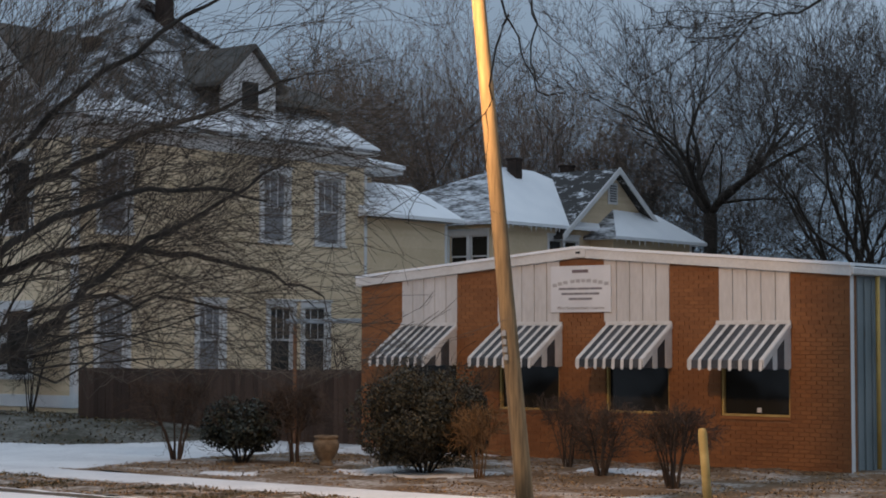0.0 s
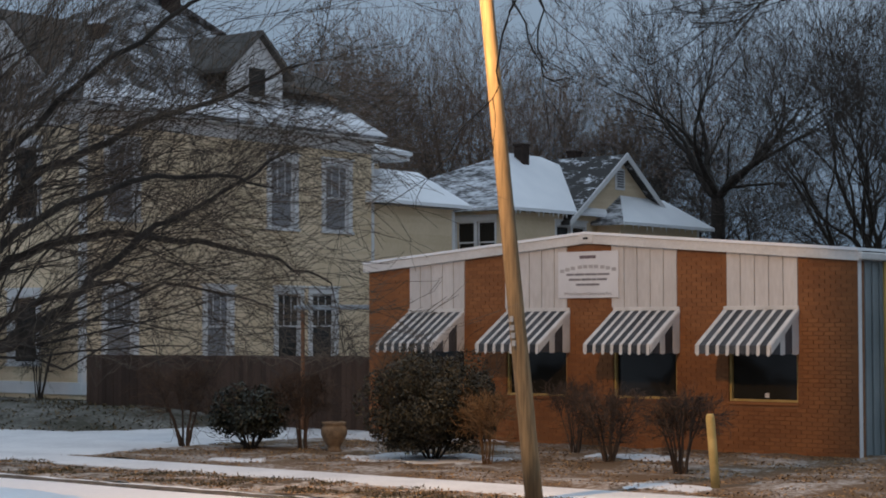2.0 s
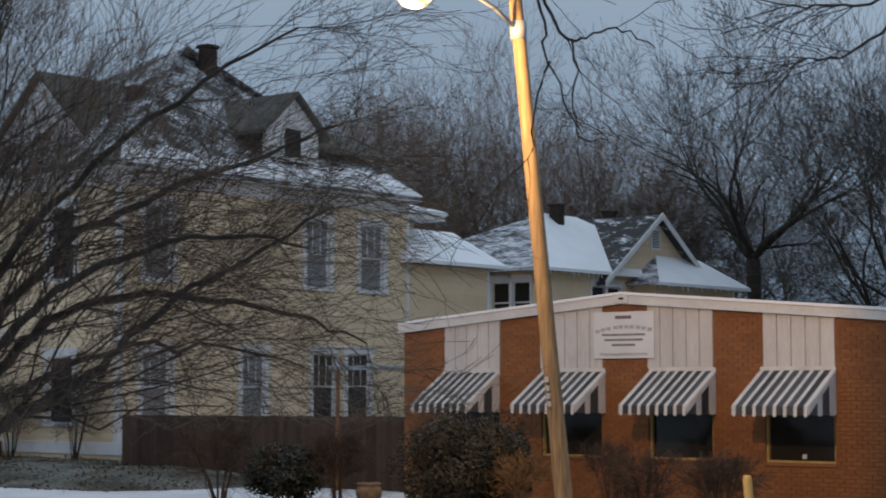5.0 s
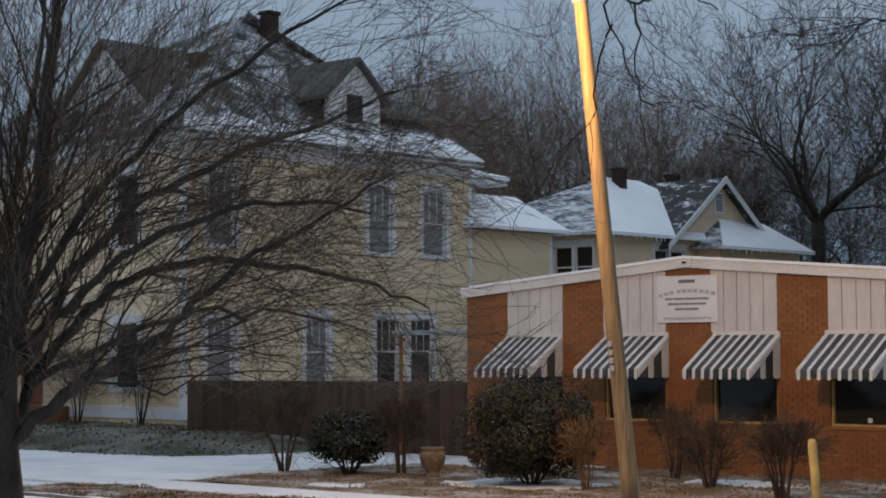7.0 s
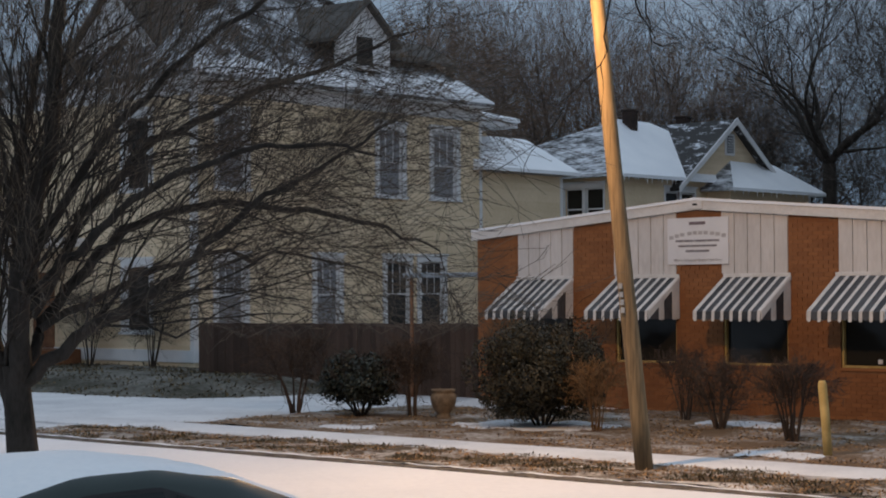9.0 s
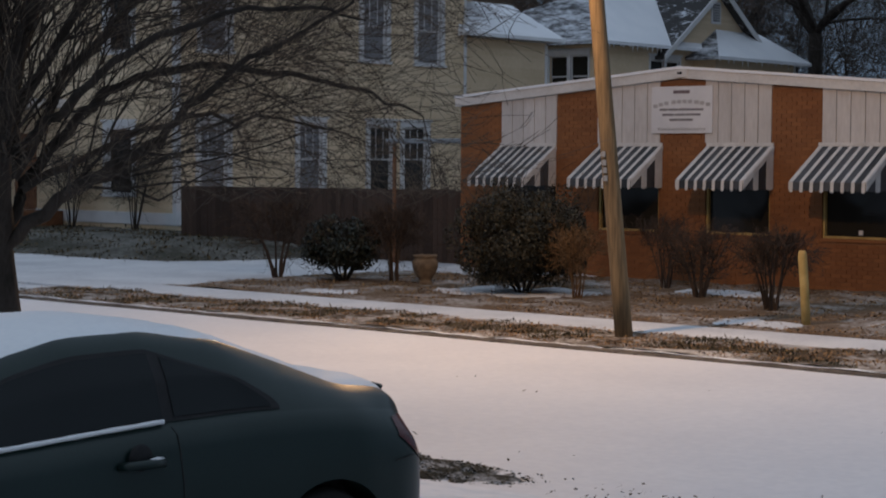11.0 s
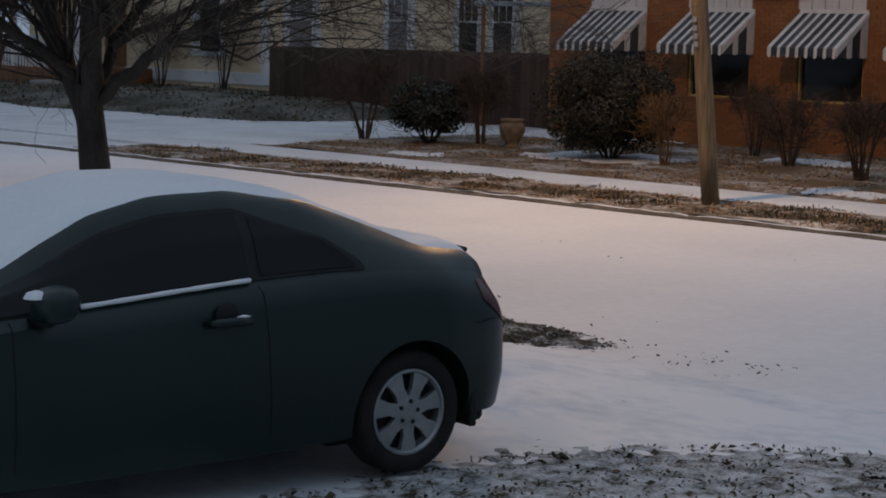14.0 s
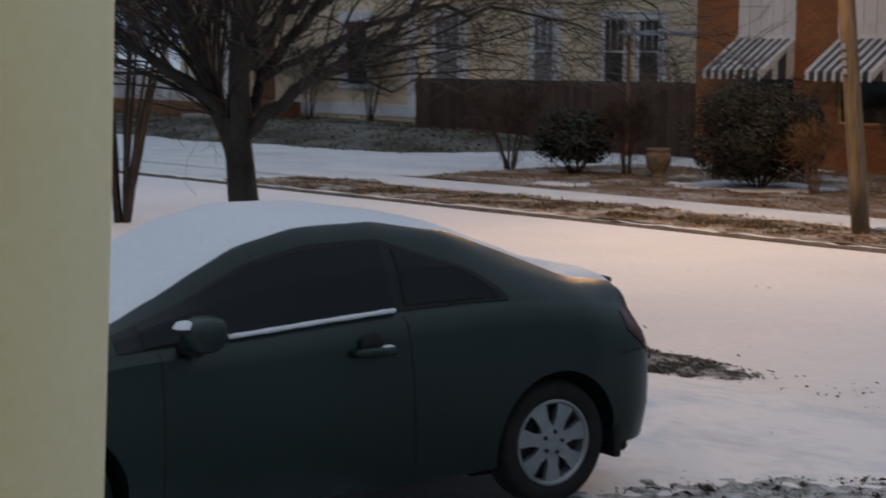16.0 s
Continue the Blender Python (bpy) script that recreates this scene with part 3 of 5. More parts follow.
me.materials.clear()
me.materials.append(INK)
me.transform(Matrix.Rotation(radians(90), 4, "X"))
ob = part("lettering", me, INK, sign, "line of small dark serif words")
ob.location = (0, -0.0225, 2.80)
ob.scale = (0.82, 1, 1)

# ---- yellow house and its rear wing ----
HX, HY0, HY1 = -36.9, 31.5, 43.3
house = thing("yellow_house", "large two-storey yellow clapboard house with a hipped roof", "house")


def hside(s, d, z):
    return (HX - d, s, z)


def hfront(s, d, z):
    return (s, HY0 + d, z)


def sash_window(parent, place, s0, s1, z0, z1, lights=1, curtain=True, t=0.18):
    """A tall double-hung window: trim, sashes, panes and the dim room behind."""
    m = Mesh()

    def bx(a, b, c, d, d0, d1, mm=None):
        v = [place(s, dd, z) for s in (a, b) for dd in (d0, d1) for z in (c, d)]
        (mm or m).add(v, ((0, 1, 3, 2), (4, 6, 7, 5), (0, 4, 5, 1), (2, 3, 7, 6), (0, 2, 6, 4), (1, 5, 7, 3)))
    i0, i1, j0, j1 = s0 + t, s1 - t, z0 + 0.08, z1 - 0.16
    bx(s0, i0, z0, z1, -0.05, 0.06)
    bx(i1, s1, z0, z1, -0.05, 0.06)
    bx(i0, i1, j1, z1, -0.05, 0.06)
    bx(s0 - 0.05, s1 + 0.05, z1, z1 + 0.07, -0.09, 0.03)
    w = part("window", m, TRIM, parent, "tall sash window with pale trim")
    mm = Mesh()
    bx(s0 - 0.04, s1 + 0.04, z0, j0, -0.09, 0.08, mm)
    part("window_sill", mm, TRIM, w)
    mid = (j0 + j1) / 2
    for a, b, dd in ((j0, mid + 0.025, 0.055), (mid - 0.025, j1, 0.03)):
        mm = Mesh()
        bx(i0, i0 + 0.05, a, b, dd, dd + 0.035, mm)
        bx(i1 - 0.05, i1, a, b, dd, dd + 0.035, mm)
        bx(i0 + 0.05, i1 - 0.05, a, a + 0.05, dd, dd + 0.035, mm)
        bx(i0 + 0.05, i1 - 0.05, b - 0.05, b, dd, dd + 0.035, mm)
        for k in range(1, lights if a > j0 else 1):
            x = i0 + (i1 - i0) * k / lights
            bx(x - 0.012, x + 0.012, a + 0.05, b - 0.05, dd + 0.005, dd + 0.03, mm)
        part("sash", mm, TRIM, w)
        mm = Mesh()
        bx(i0 + 0.05, i1 - 0.05, a + 0.05, b - 0.05, dd + 0.014, dd + 0.02, mm)
        part("pane", mm, CURTAIN_GLASS if curtain else PANE, w)
    return (s0 + 0.02, s1 - 0.02, z0 + 0.02, z1 - 0.02)


CURTAIN_GLASS = glass("curtained_pane", (0.21, 0.21, 0.22), 0.15)
side_windows = [(40.85, 42.25, 5.04, 7.3), (38.45, 39.8, 5.04, 7.3), (32.2, 33.5, 5.04, 7.3),
                (38.75, 40.05, 1.15, 3.35), (40.25, 41.6, 1.15, 3.35), (35.85, 37.1, 1.15, 3.35), (32.15, 33.45, 1.15, 3.35)]
front_windows = [(-39.95, -38.55, 1.15, 3.2), (-39.95, -38.55, 5.04, 7.3)]
wall, boards = Mesh(), Mesh()
inner = [(a + 0.13, b - 0.13, c + 0.08, d - 0.16) for a, b, c, d in side_windows]
finner = [(a + 0.13, b - 0.13, c + 0.08, d - 0.16) for a, b, c, d in front_windows]
holed_wall(wall, hside, HY0, HY1, 0.0, 8.0, 0.2, inner)
holed_wall(wall, hfront, -48.0, HX - 0.2, 0.0, 8.0, 0.2, finner)
wall.box(-48, -47.8, HY0 + 0.2, HY1, 0, 8.0)
wall.box(-47.8, HX - 0.2, HY1 - 0.2, HY1, 0, 8.0)
part("wall", wall, SIDING, house)
clapboards(boards, hside, HY0 + 0.12, HY1 - 0.12, 0.75, 7.72, [(a, b, c, d) for a, b, c, d in side_windows])
clapboards(boards, hfront, -47.9, HX - 0.12, 0.75, 7.72, [(a, b, c, d) for a, b, c, d in front_windows])
part("lapped_siding", boards, SIDING, house, "faded yellow lapped boards", kind="stuff")
for a, b, c, d in side_windows:
    sash_window(house, hside, a, b, c, d, 3, c > 4 or a < 38)
for a, b, c, d in front_windows:
    sash_window(house, hfront, a, b, c, d, 1, False)
part("floor_slab", Mesh().box(-47.8, HX - 0.2, HY0 + 0.2, HY1 - 0.2, 4.1, 4.3), DARK, house)
# solid block whose black colour replaces the rooms' darkness
part("unlit_room_block", Mesh().box(-46.5, HX - 1.1, HY0 + 1.1, HY1 - 1, 0.1, 8), DARK, house)
for y in (HY0, HY1 - 0.12):
    part("corner_board", Mesh().box(HX - 0.01, HX + 0.035, y, y + 0.13, 0.5, 7.59, 0.006), TRIM, house, "pale corner board")
part("corner_board", Mesh().box(HX - 0.13, HX + 0.034, HY0 - 0.035, HY0 - 0.002, 0.5, 7.75, 0.006), TRIM, house)
part("skirt", Mesh().box(HX - 0.01, HX + 0.05, HY0 - 0.04, HY1, 0.42, 0.75, 0.008), TRIM, house, "pale skirt board")
part("skirt", Mesh().box(-47.9, HX + 0.051, HY0 - 0.05, HY0 - 0.003, 0.421, 0.751, 0.008), TRIM, house)
part("frieze", Mesh().box(HX - 0.01, HX + 0.06, HY0, HY1 + 0.02, 7.6, 7.96, 0.01), TRIM, house, "pale frieze under the eaves")
part("frieze", Mesh().box(-47.9, HX + 0.061, HY0 - 0.06, HY0 - 0.003, 7.601, 7.961, 0.01), TRIM, house)


def hip_roof(parent, x0, x1, y0, y1, z, apexes, mats, thick=0.12, names="roof_slope"):
    """Four slopes that rise from the eaves to a ridge between two apexes (or one)."""
    a, b = (Vector(apexes[0]), Vector(apexes[-1]))
    c = [Vector((x0, y0, z)), Vector((x1, y0, z)), Vector((x1, y1, z)), Vector((x0, y1, z))]
    along_y = abs(b.y - a.y) >= abs(b.x - a.x)
    if along_y:
        faces = ((c[0], c[1], a), (c[1], c[2], b, a), (c[2], c[3], b), (c[3], c[0], a, b))
    else:
        faces = ((c[0], c[1], b, a), (c[1], c[2], b), (c[2], c[3], a, b), (c[3], c[0], a))
    mats = mats if isinstance(mats, (list, tuple)) else [mats] * 4
    for f, mat in zip(faces, mats):
        f = [p for i, p in enumerate(f) if i == 0 or (p - f[i - 1]).length > 1e-4]
        m = Mesh()
        n = len(f)
        m.add([*f, *[p - Vector((0, 0, thick)) for p in f]], (tuple(range(n)), tuple(reversed(range(n, 2 * n))), *[(i, i + n, (i + 1) % n + n, (i + 1) % n) for i in range(n)]))
        part(names, m, mat, parent)


hip_roof(house, -48.5, HX + 0.5, HY0 - 0.5, HY1 + 0.1, 8.15, [(-42.2, 38.75, 13.1), (-43.0, 38.95, 13.1)], SHINGLE)
part("soffit", Mesh().box(-48.45, HX + 0.48, HY0 - 0.48, HY1 + 0.09, 7.97, 8.027, 0.01), TRIM, house)
m = Mesh()
for y0, y1, n in ((HY0 - 0.45, HY1 + 0.08, 60),):
    for i in range(n + 1):
        f = i / n
        up = 0.55 + 0.4 * noise.noise(Vector((f * 9, 2.0, 0))) + 0.25 * noise.noise(Vector((f * 31, 5.0, 0))) + 0.3 * f * f
        for d, h in ((0.0, -0.02), (-0.01, 0.03), (up, 0.03), (up + 0.05, 0.0)):
            a, b = y0 + 0.93 * max(d, 0), y1 - 0.93 * max(d, 0)
            m.v.append((HX + 0.5 - d, a + (b - a) * f, 8.15 + 0.853 * d + h))
    for i in range(n):
        for j in range(3):
            m.f.append((i * 4 + j, (i + 1) * 4 + j, (i + 1) * 4 + j + 1, i * 4 + j + 1))
part("eave_snow", m, SNOW, house, "band of snow along the eave", True)


def dormer(parent, x, y, z, w, h, depth, facing="x"):
    """A gabled dormer; its front stands at x (or y) and its ridge runs back."""
    def pt(s, d, zz):
        return (x - d, y + s, zz) if facing == "x" else (x + s, y + d, zz)
    m = Mesh()
    v = [pt(s, d, zz) for d in (0, 0.15) for s, zz in ((-w, z - 1.0), (w, z - 1.0), (w, z), (0, z + h), (-w, z))]
    m.add(v, ((0, 1, 2, 3, 4), (9, 8, 7, 6, 5), (0, 5, 6, 1), (1, 6, 7, 2), (2, 7, 8, 3), (3, 8, 9, 4), (4, 9, 5, 0)))
    d_ob = part("dormer", m, TRIM, parent, "gabled dormer with pale front")
    for sg in (-1, 1):
        m = Mesh()
        e = w + 0.3
        zz = z - 0.3 * h / w
        v = [pt(s, d, q + t) for d in (-0.25 if depth > 0 else 0.35, depth) for s, q, t in ((0, z + h, 0.12), (sg * e, zz, 0.12), (sg * e, zz, 0), (0, z + h, 0))]
        m.add(v, ((0, 1, 2, 3), (7, 6, 5, 4), (0, 4, 5, 1), (1, 5, 6, 2), (2, 6, 7, 3), (3, 7, 4, 0)))
        part("dormer_roof", m, SHINGLE_DARK, d_ob, "dark shingled slope")
    m = Mesh()
    v = [pt(s, d, zz) for s in (-0.33, 0.33) for d in (-0.03, 0.05) for zz in (z - 0.85, z - 0.02)]
    m.add(v, ((0, 1, 3, 2), (4, 6, 7, 5), (0, 4, 5, 1), (2, 3, 7, 6), (0, 2, 6, 4), (1, 5, 7, 3)))
    part("dormer_window", m, PANE, d_ob, "small dark window")


dormer(house, -37.2, 38.35, 9.84, 1.1, 0.98, 4.2)
dormer(house, -38.6, 42.5, 9.5, 0.8, 0.5, -2.5, "y")
dormer(house, -42.0, 32.9, 9.5, 1.9, 1.75, 4.2, "y")
for x, y, z in ((-41.7, 39.13, 13.0), (-40.3, 34.95, 11.0)):
    m = Mesh()
    m.box(x - 0.22, x + 0.22, y - 0.22, y + 0.22, z - 2.2, z - 0.12, 0.02)
    m.box(x - 0.27, x + 0.27, y - 0.27, y + 0.27, z - 0.12, z, 0.02)
    part("chimney", m, CHIMNEY, house, "short brick chimney")
# porch of the yellow house
porch = thing("front_porch", "dim front porch with a pale balustrade and wooden door", "porch", at=(-44.6, HY0, 0))
part("deck", Mesh().box(-3.4, 2.9, -2.6, -0.06, 0.0, 0.72, 0.02), RUST, porch, "dark red porch base")
part("stair", Mesh().box(1.6, 3.0, -3.3, -2.61, -0.1, 0.4, 0.02), CONCRETE, porch)
for x in (-3.2, -0.4, 2.7):
    part("post", Mesh().box(x - 0.07, x + 0.07, -2.55, -2.41, 0.72, 3.6, 0.01), TRIM, porch)
part("top_rail", Mesh().box(-3.2, 1.6, -2.52, -2.44, 1.55, 1.61, 0.008), TRIM, porch)
for i in range(32):
    x = -3.1 + i * 0.15
    part("baluster", Mesh().box(x - 0.022, x + 0.022, -2.5, -2.46, 0.72, 1.55), TRIM, porch)
part("porch_roof", Mesh().box(-3.6, 3.1, -2.8, -0.06, 3.6, 3.85, 0.03), TRIM, porch)
part("porch_door", Mesh().box(0.6, 1.6, -0.055, -0.01, 0.72, 2.9, 0.01), RUST, porch, "brown wooden door")

wing = thing("rear_wing", "pale yellow rear wing with snow on its hipped roofs", "house")
WX = -36.9
m = Mesh()
m.box(-43, WX, 43.35, 47.4, 0, 6.05)
part("wall", m, SIDING, wing)
m = Mesh()
clapboards(m, lambda s, d, z: (WX - d, s, z), 43.5, 47.3, 3.0, 5.95, [])
part("lapped_siding", m, SIDING, wing, kind="stuff")
part("corner_board", Mesh().box(WX - 0.1, WX + 0.03, 47.3, 47.43, 2.0, 6.0), TRIM, wing)
hip_roof(wing, -43.4, WX + 0.4, 42.9, 47.9, 6.2, [(-38.5, 43.0, 7.4), (-38.5, 47.5, 7.4)], SNOW)
part("rear_bay", Mesh().box(-40.2, -38.45, 43.32, 45.4, 6.2, 7.55, 0.01), SIDING, wing, "pale yellow rear bay below the eave")
part("bay_soffit", Mesh().box(-40.3, WX - 0.25, 43.38, 45.45, 7.56, 7.72, 0.02), TRIM, wing)
hip_roof(wing, -40.4, WX - 0.2, 43.36, 45.5, 7.85, [(-38.6, 43.4, 8.3), (-38.6, 44.0, 8.3)], SNOW, names="bay_roof")
m = Mesh()
BH = [(-39.05, -37.25, 4.6, 6.0)]
holed_wall(m, lambda s, d, z: (s, 50.3 + d, z), -45, WX, 0, 6.2, 0.2, [(a + 0.1, b - 0.1, c, d) for a, b, c, d in BH])
holed_wall(m, lambda s, d, z: (WX - d, s, z), 50.5, 62.0, 0, 6.2, 0.2, [(53.37, 54.23, 4.38, 5.79), (54.37, 55.23, 4.38, 5.79)])
part("wall", m, SIDING, wing)
m = Mesh()
clapboards(m, lambda s, d, z: (s, 50.3 + d, z), -45, WX - 0.1, 3.0, 6.1, BH)
clapboards(m, lambda s, d, z: (WX - d, s, z), 50.4, 62.0, 3.0, 6.1, [(53.2, 55.4, 4.6, 5.95)])
part("lapped_siding", m, SIDING, wing, kind="stuff")
for s0, s1 in ((-39.05, -38.15), (-38.15, -37.25)):
    sash_window(wing, lambda s, d, z: (s, 50.3 + d, z), s0, s1, 4.3, 6.0, 1, False, 0.07)
for s0, s1 in ((53.3, 54.3), (54.3, 55.3)):
    sash_window(wing, lambda s, d, z: (WX - d, s, z), s0, s1, 4.3, 5.95, 1, False, 0.07)
part("corner_board", Mesh().box(WX - 0.12, WX + 0.03, 50.25, 50.4, 2.0, 6.2), TRIM, wing)
part("corner_board", Mesh().box(-39.4, -39.28, 50.24, 50.3, 2.0, 6.2), TRIM, wing)
# black block in place of the wing's unlit interior
part("unlit_wing_block", Mesh().box(-44, WX - 0.6, 51.2, 61, 0.1, 6.1), DARK, wing)
hip_roof(wing, -45.4, WX + 0.4, 49.8, 62.0, 6.3, [(-39.6, 54.25, 8.62), (-39.6, 56.3, 8.62)], [SHINGLE_SNOWY, SNOW, SHINGLE, SHINGLE])
# cross gable and the small bay before it
GY, GZ = 57.42, 8.62
m = Mesh()
v = [(WX - d, y, z) for d in (-0.1, 0.1) for y, z in ((GY - 3.4, 6.05), (GY + 3.4, 6.05), (GY, GZ - 0.14))]
m.add(v, ((0, 1, 2), (5, 4, 3), (0, 3, 4, 1), (1, 4, 5, 2), (2, 5, 3, 0)))
part("gable_wall", m, SIDING, wing)
m = Mesh()
for k in range(20):
    z = 6.1 + 0.115 * k
    half = 3.4 * (GZ - 0.2 - z - 0.115) / (GZ - 6.19)
    if half > 0.1:
        m.quad((WX + 0.122, GY - half, z), (WX + 0.122, GY + half, z), (WX + 0.104, GY + half, z + 0.115), (WX + 0.104, GY - half, z + 0.115))
part("lapped_siding", m, SIDING, wing, kind="stuff")
for sg in (-1, 1):
    m = Mesh()
    e = GY + sg * 3.8
    v = [(x, y, z) for x in (WX + 0.45, -42.0) for y, z in ((GY, GZ), (e, 5.92), (e, 5.80), (GY, GZ - 0.12))]
    m.add(v, ((0, 1, 2, 3), (7, 6, 5, 4), (0, 4, 5, 1), (1, 5, 6, 2), (2, 6, 7, 3), (3, 7, 4, 0)))
    part("gable_roof", m, SHINGLE_SPECKLED, wing)
    m = Mesh()
    v = [(x, y, z) for x in (WX + 0.455, WX + 0.5) for y, z in ((GY, GZ + 0.05), (e, 5.97), (e, 5.75), (GY, GZ - 0.2))]
    m.add(v, ((0, 1, 2, 3), (7, 6, 5, 4), (0, 4, 5, 1), (1, 5, 6, 2), (2, 6, 7, 3), (3, 7, 4, 0)))
    part("barge_board", m, TRIM, wing)
part("gable_vent", Mesh().box(WX + 0.125, WX + 0.16, GY - 0.33, GY + 0.33, 7.28, 8.1, 0.01), TRIM, wing, "louvred gable vent")
for k in range(7):
    part("louvre", Mesh().box(WX + 0.161, WX + 0.175, GY - 0.22, GY + 0.22, 7.37 + 0.095 * k, 7.43 + 0.095 * k), CURTAIN, wing)
part("bay_wall", Mesh().box(WX, WX + 1.0, 56.1, 61.7, 3, 5.9), SIDING, wing)
part("corner_board", Mesh().box(WX + 0.95, WX + 1.03, 61.6, 61.73, 3, 5.88), TRIM, wing)
hip_roof(wing, WX - 0.4, -35.45, 55.6, 62.2, 5.98, [(-36.8, 57.5, 7.1), (-36.8, 60.6, 7.05)], [SHINGLE_SNOWY, SNOW, SNOW, SNOW])
# short icicles under the eaves
icicle = Mesh().tube([(0, 0, 0), (0.004, 0, -0.1), (0, 0, -0.2)], [0.026, 0.018, 0.004], 5).mesh("icicle", SNOW)
for k in range(26):
    y = 50.2 + 3.6 * k / 13 if k < 13 else 55.8 + 6.2 * (k - 13) / 13
    ob = part("icicle", icicle, SNOW, wing)
    ob.location, ob.scale = (WX + 0.36 if y < 54.5 else -35.5, y + rng.uniform(-0.08, 0.08), 6.19 if y < 54.5 else 5.87), (1, 1, rng.uniform(0.35, 1.1))
for x, y, z in ((-39.2, 54.5, 8.95), (-39.2, 57.98, 8.95)):
    m = Mesh()
    m.box(x - 0.21, x + 0.21, y - 0.21, y + 0.21, z - 1.4, z - 0.1, 0.02)
    m.box(x - 0.25, x + 0.25, y - 0.25, y + 0.25, z - 0.1, z, 0.02)
    part("chimney", m, CHIMNEY, wing, "short dark chimney")

# ---- fence, awning frame, urn, bollard ----
fence = thing("plank_fence", "dark brown upright plank fence beside the chapel", "fence")
part("rail", Mesh().box(-34.6, CX0, 29.73, 29.78, 1.15, 1.25), FENCE, fence)
part("rail", Mesh().box(-34.6, CX0, 29.73, 29.78, 0.3, 0.4), FENCE, fence)
i, x = 0, -34.62
while x < CX0 - 0.1:
    h = 1.53 + 0.05 * (x + 34.6) / 10 + rng.uniform(-0.012, 0.012)
    part("plank", Mesh().box(x, x + 0.136, 29.70 + rng.uniform(0, 0.01), 29.729, -0.08, h, 0.004), FENCE, fence)
    x += 0.142
canopy = thing("canopy_frame", "flat grey metal canopy on a rusty post beside the chapel", "canopy", at=(-26.92, 29.2, 0))
part("post", Mesh().tube([(0, 0, -0.15), (0, 0, 2.58)], [0.045, 0.045], 10), RUST, canopy, "rusty steel post", True)
part("canopy_sheet", Mesh().box(-0.25, 2.76, -0.05, 0.42, 2.58, 2.68, 0.015), STEEL, canopy, "flat metal sheet")
urn = thing("stone_urn", "weathered stone urn planter on the lawn", "planter", at=(-21.62, 24.28, 0))
part("bowl", Mesh().lathe([(0.0, -0.05), (0.13, -0.05), (0.135, 0.03), (0.105, 0.06), (0.13, 0.11), (0.195, 0.20), (0.232, 0.30), (0.238, 0.38), (0.215, 0.44), (0.195, 0.465), (0.222, 0.485), (0.225, 0.52), (0.195, 0.525), (0.17, 0.46), (0.0, 0.45)], 22), URN, urn, smooth=True)
part("snow_cap", Mesh().lathe([(0.0, 0.475), (0.12, 0.47), (0.17, 0.45)], 18), SNOW, urn, smooth=True)
bollard = thing("bollard", "leaning yellow-brown bollard post on the lawn edge", "bollard", at=(-12.54, 21.98, 0))
part("shaft", Mesh().tube([(0, 0, -0.1), (-0.03, -0.02, 0.5), (-0.06, -0.04, 0.97), (-0.062, -0.042, 1.02)], [0.062, 0.062, 0.062, 0.045], 14), BOLLARD, bollard, smooth=True)


# ---- trees and shrubs ----
def grow(m, start, way, length, radius, depth, rg, spread=0.6, lift=0.15, kids=(2, 4), sides=5, wobble=0.18, min_r=0.004, twigs=None, floor=-9.0):
    """A limb that bends, tapers and throws off smaller limbs."""
    n = max(3, int(3 + depth))
    pts, radii = [Vector(start)], [radius]
    d = Vector(way).normalized()
    for i in range(n):
        d = (d + Vector(rg.normal(0, wobble, 3)) + Vector((0, 0, lift * 0.3))).normalized()
        if pts[-1].z < floor and d.z < 0:
            d = Vector((d.x, d.y, 0.35)).normalized()
        pts.append(pts[-1] + d * length / n)
        radii.append(max(min_r, radius * (1 - 0.62 * (i + 1) / n)))
    (m if depth > 1 or twigs is None else twigs).tube(pts, radii, sides if depth > 1 else 3, cap=False)
    if depth <= 0:
        return
    for k in range(int(rg.integers(kids[0], kids[1] + 1)) + (1 if depth > 1 else 0)):
        i = int(rg.integers(1, n + 1))
        dd = (pts[i] - pts[i - 1]).normalized()
        side_way = dd.cross(Vector(rg.normal(0, 1, 3))).normalized()
        new_way = (dd + side_way * float(spread * rg.uniform(0.7, 1.4)) + Vector((0, 0, lift))).normalized()
        grow(m, pts[i], new_way, length * rg.uniform(0.5, 0.78), max(min_r, radii[i] * rg.uniform(0.42, 0.66)), depth - 1, rg, spread, lift, kids, max(3, sides - 1), wobble, min_r, twigs, floor)


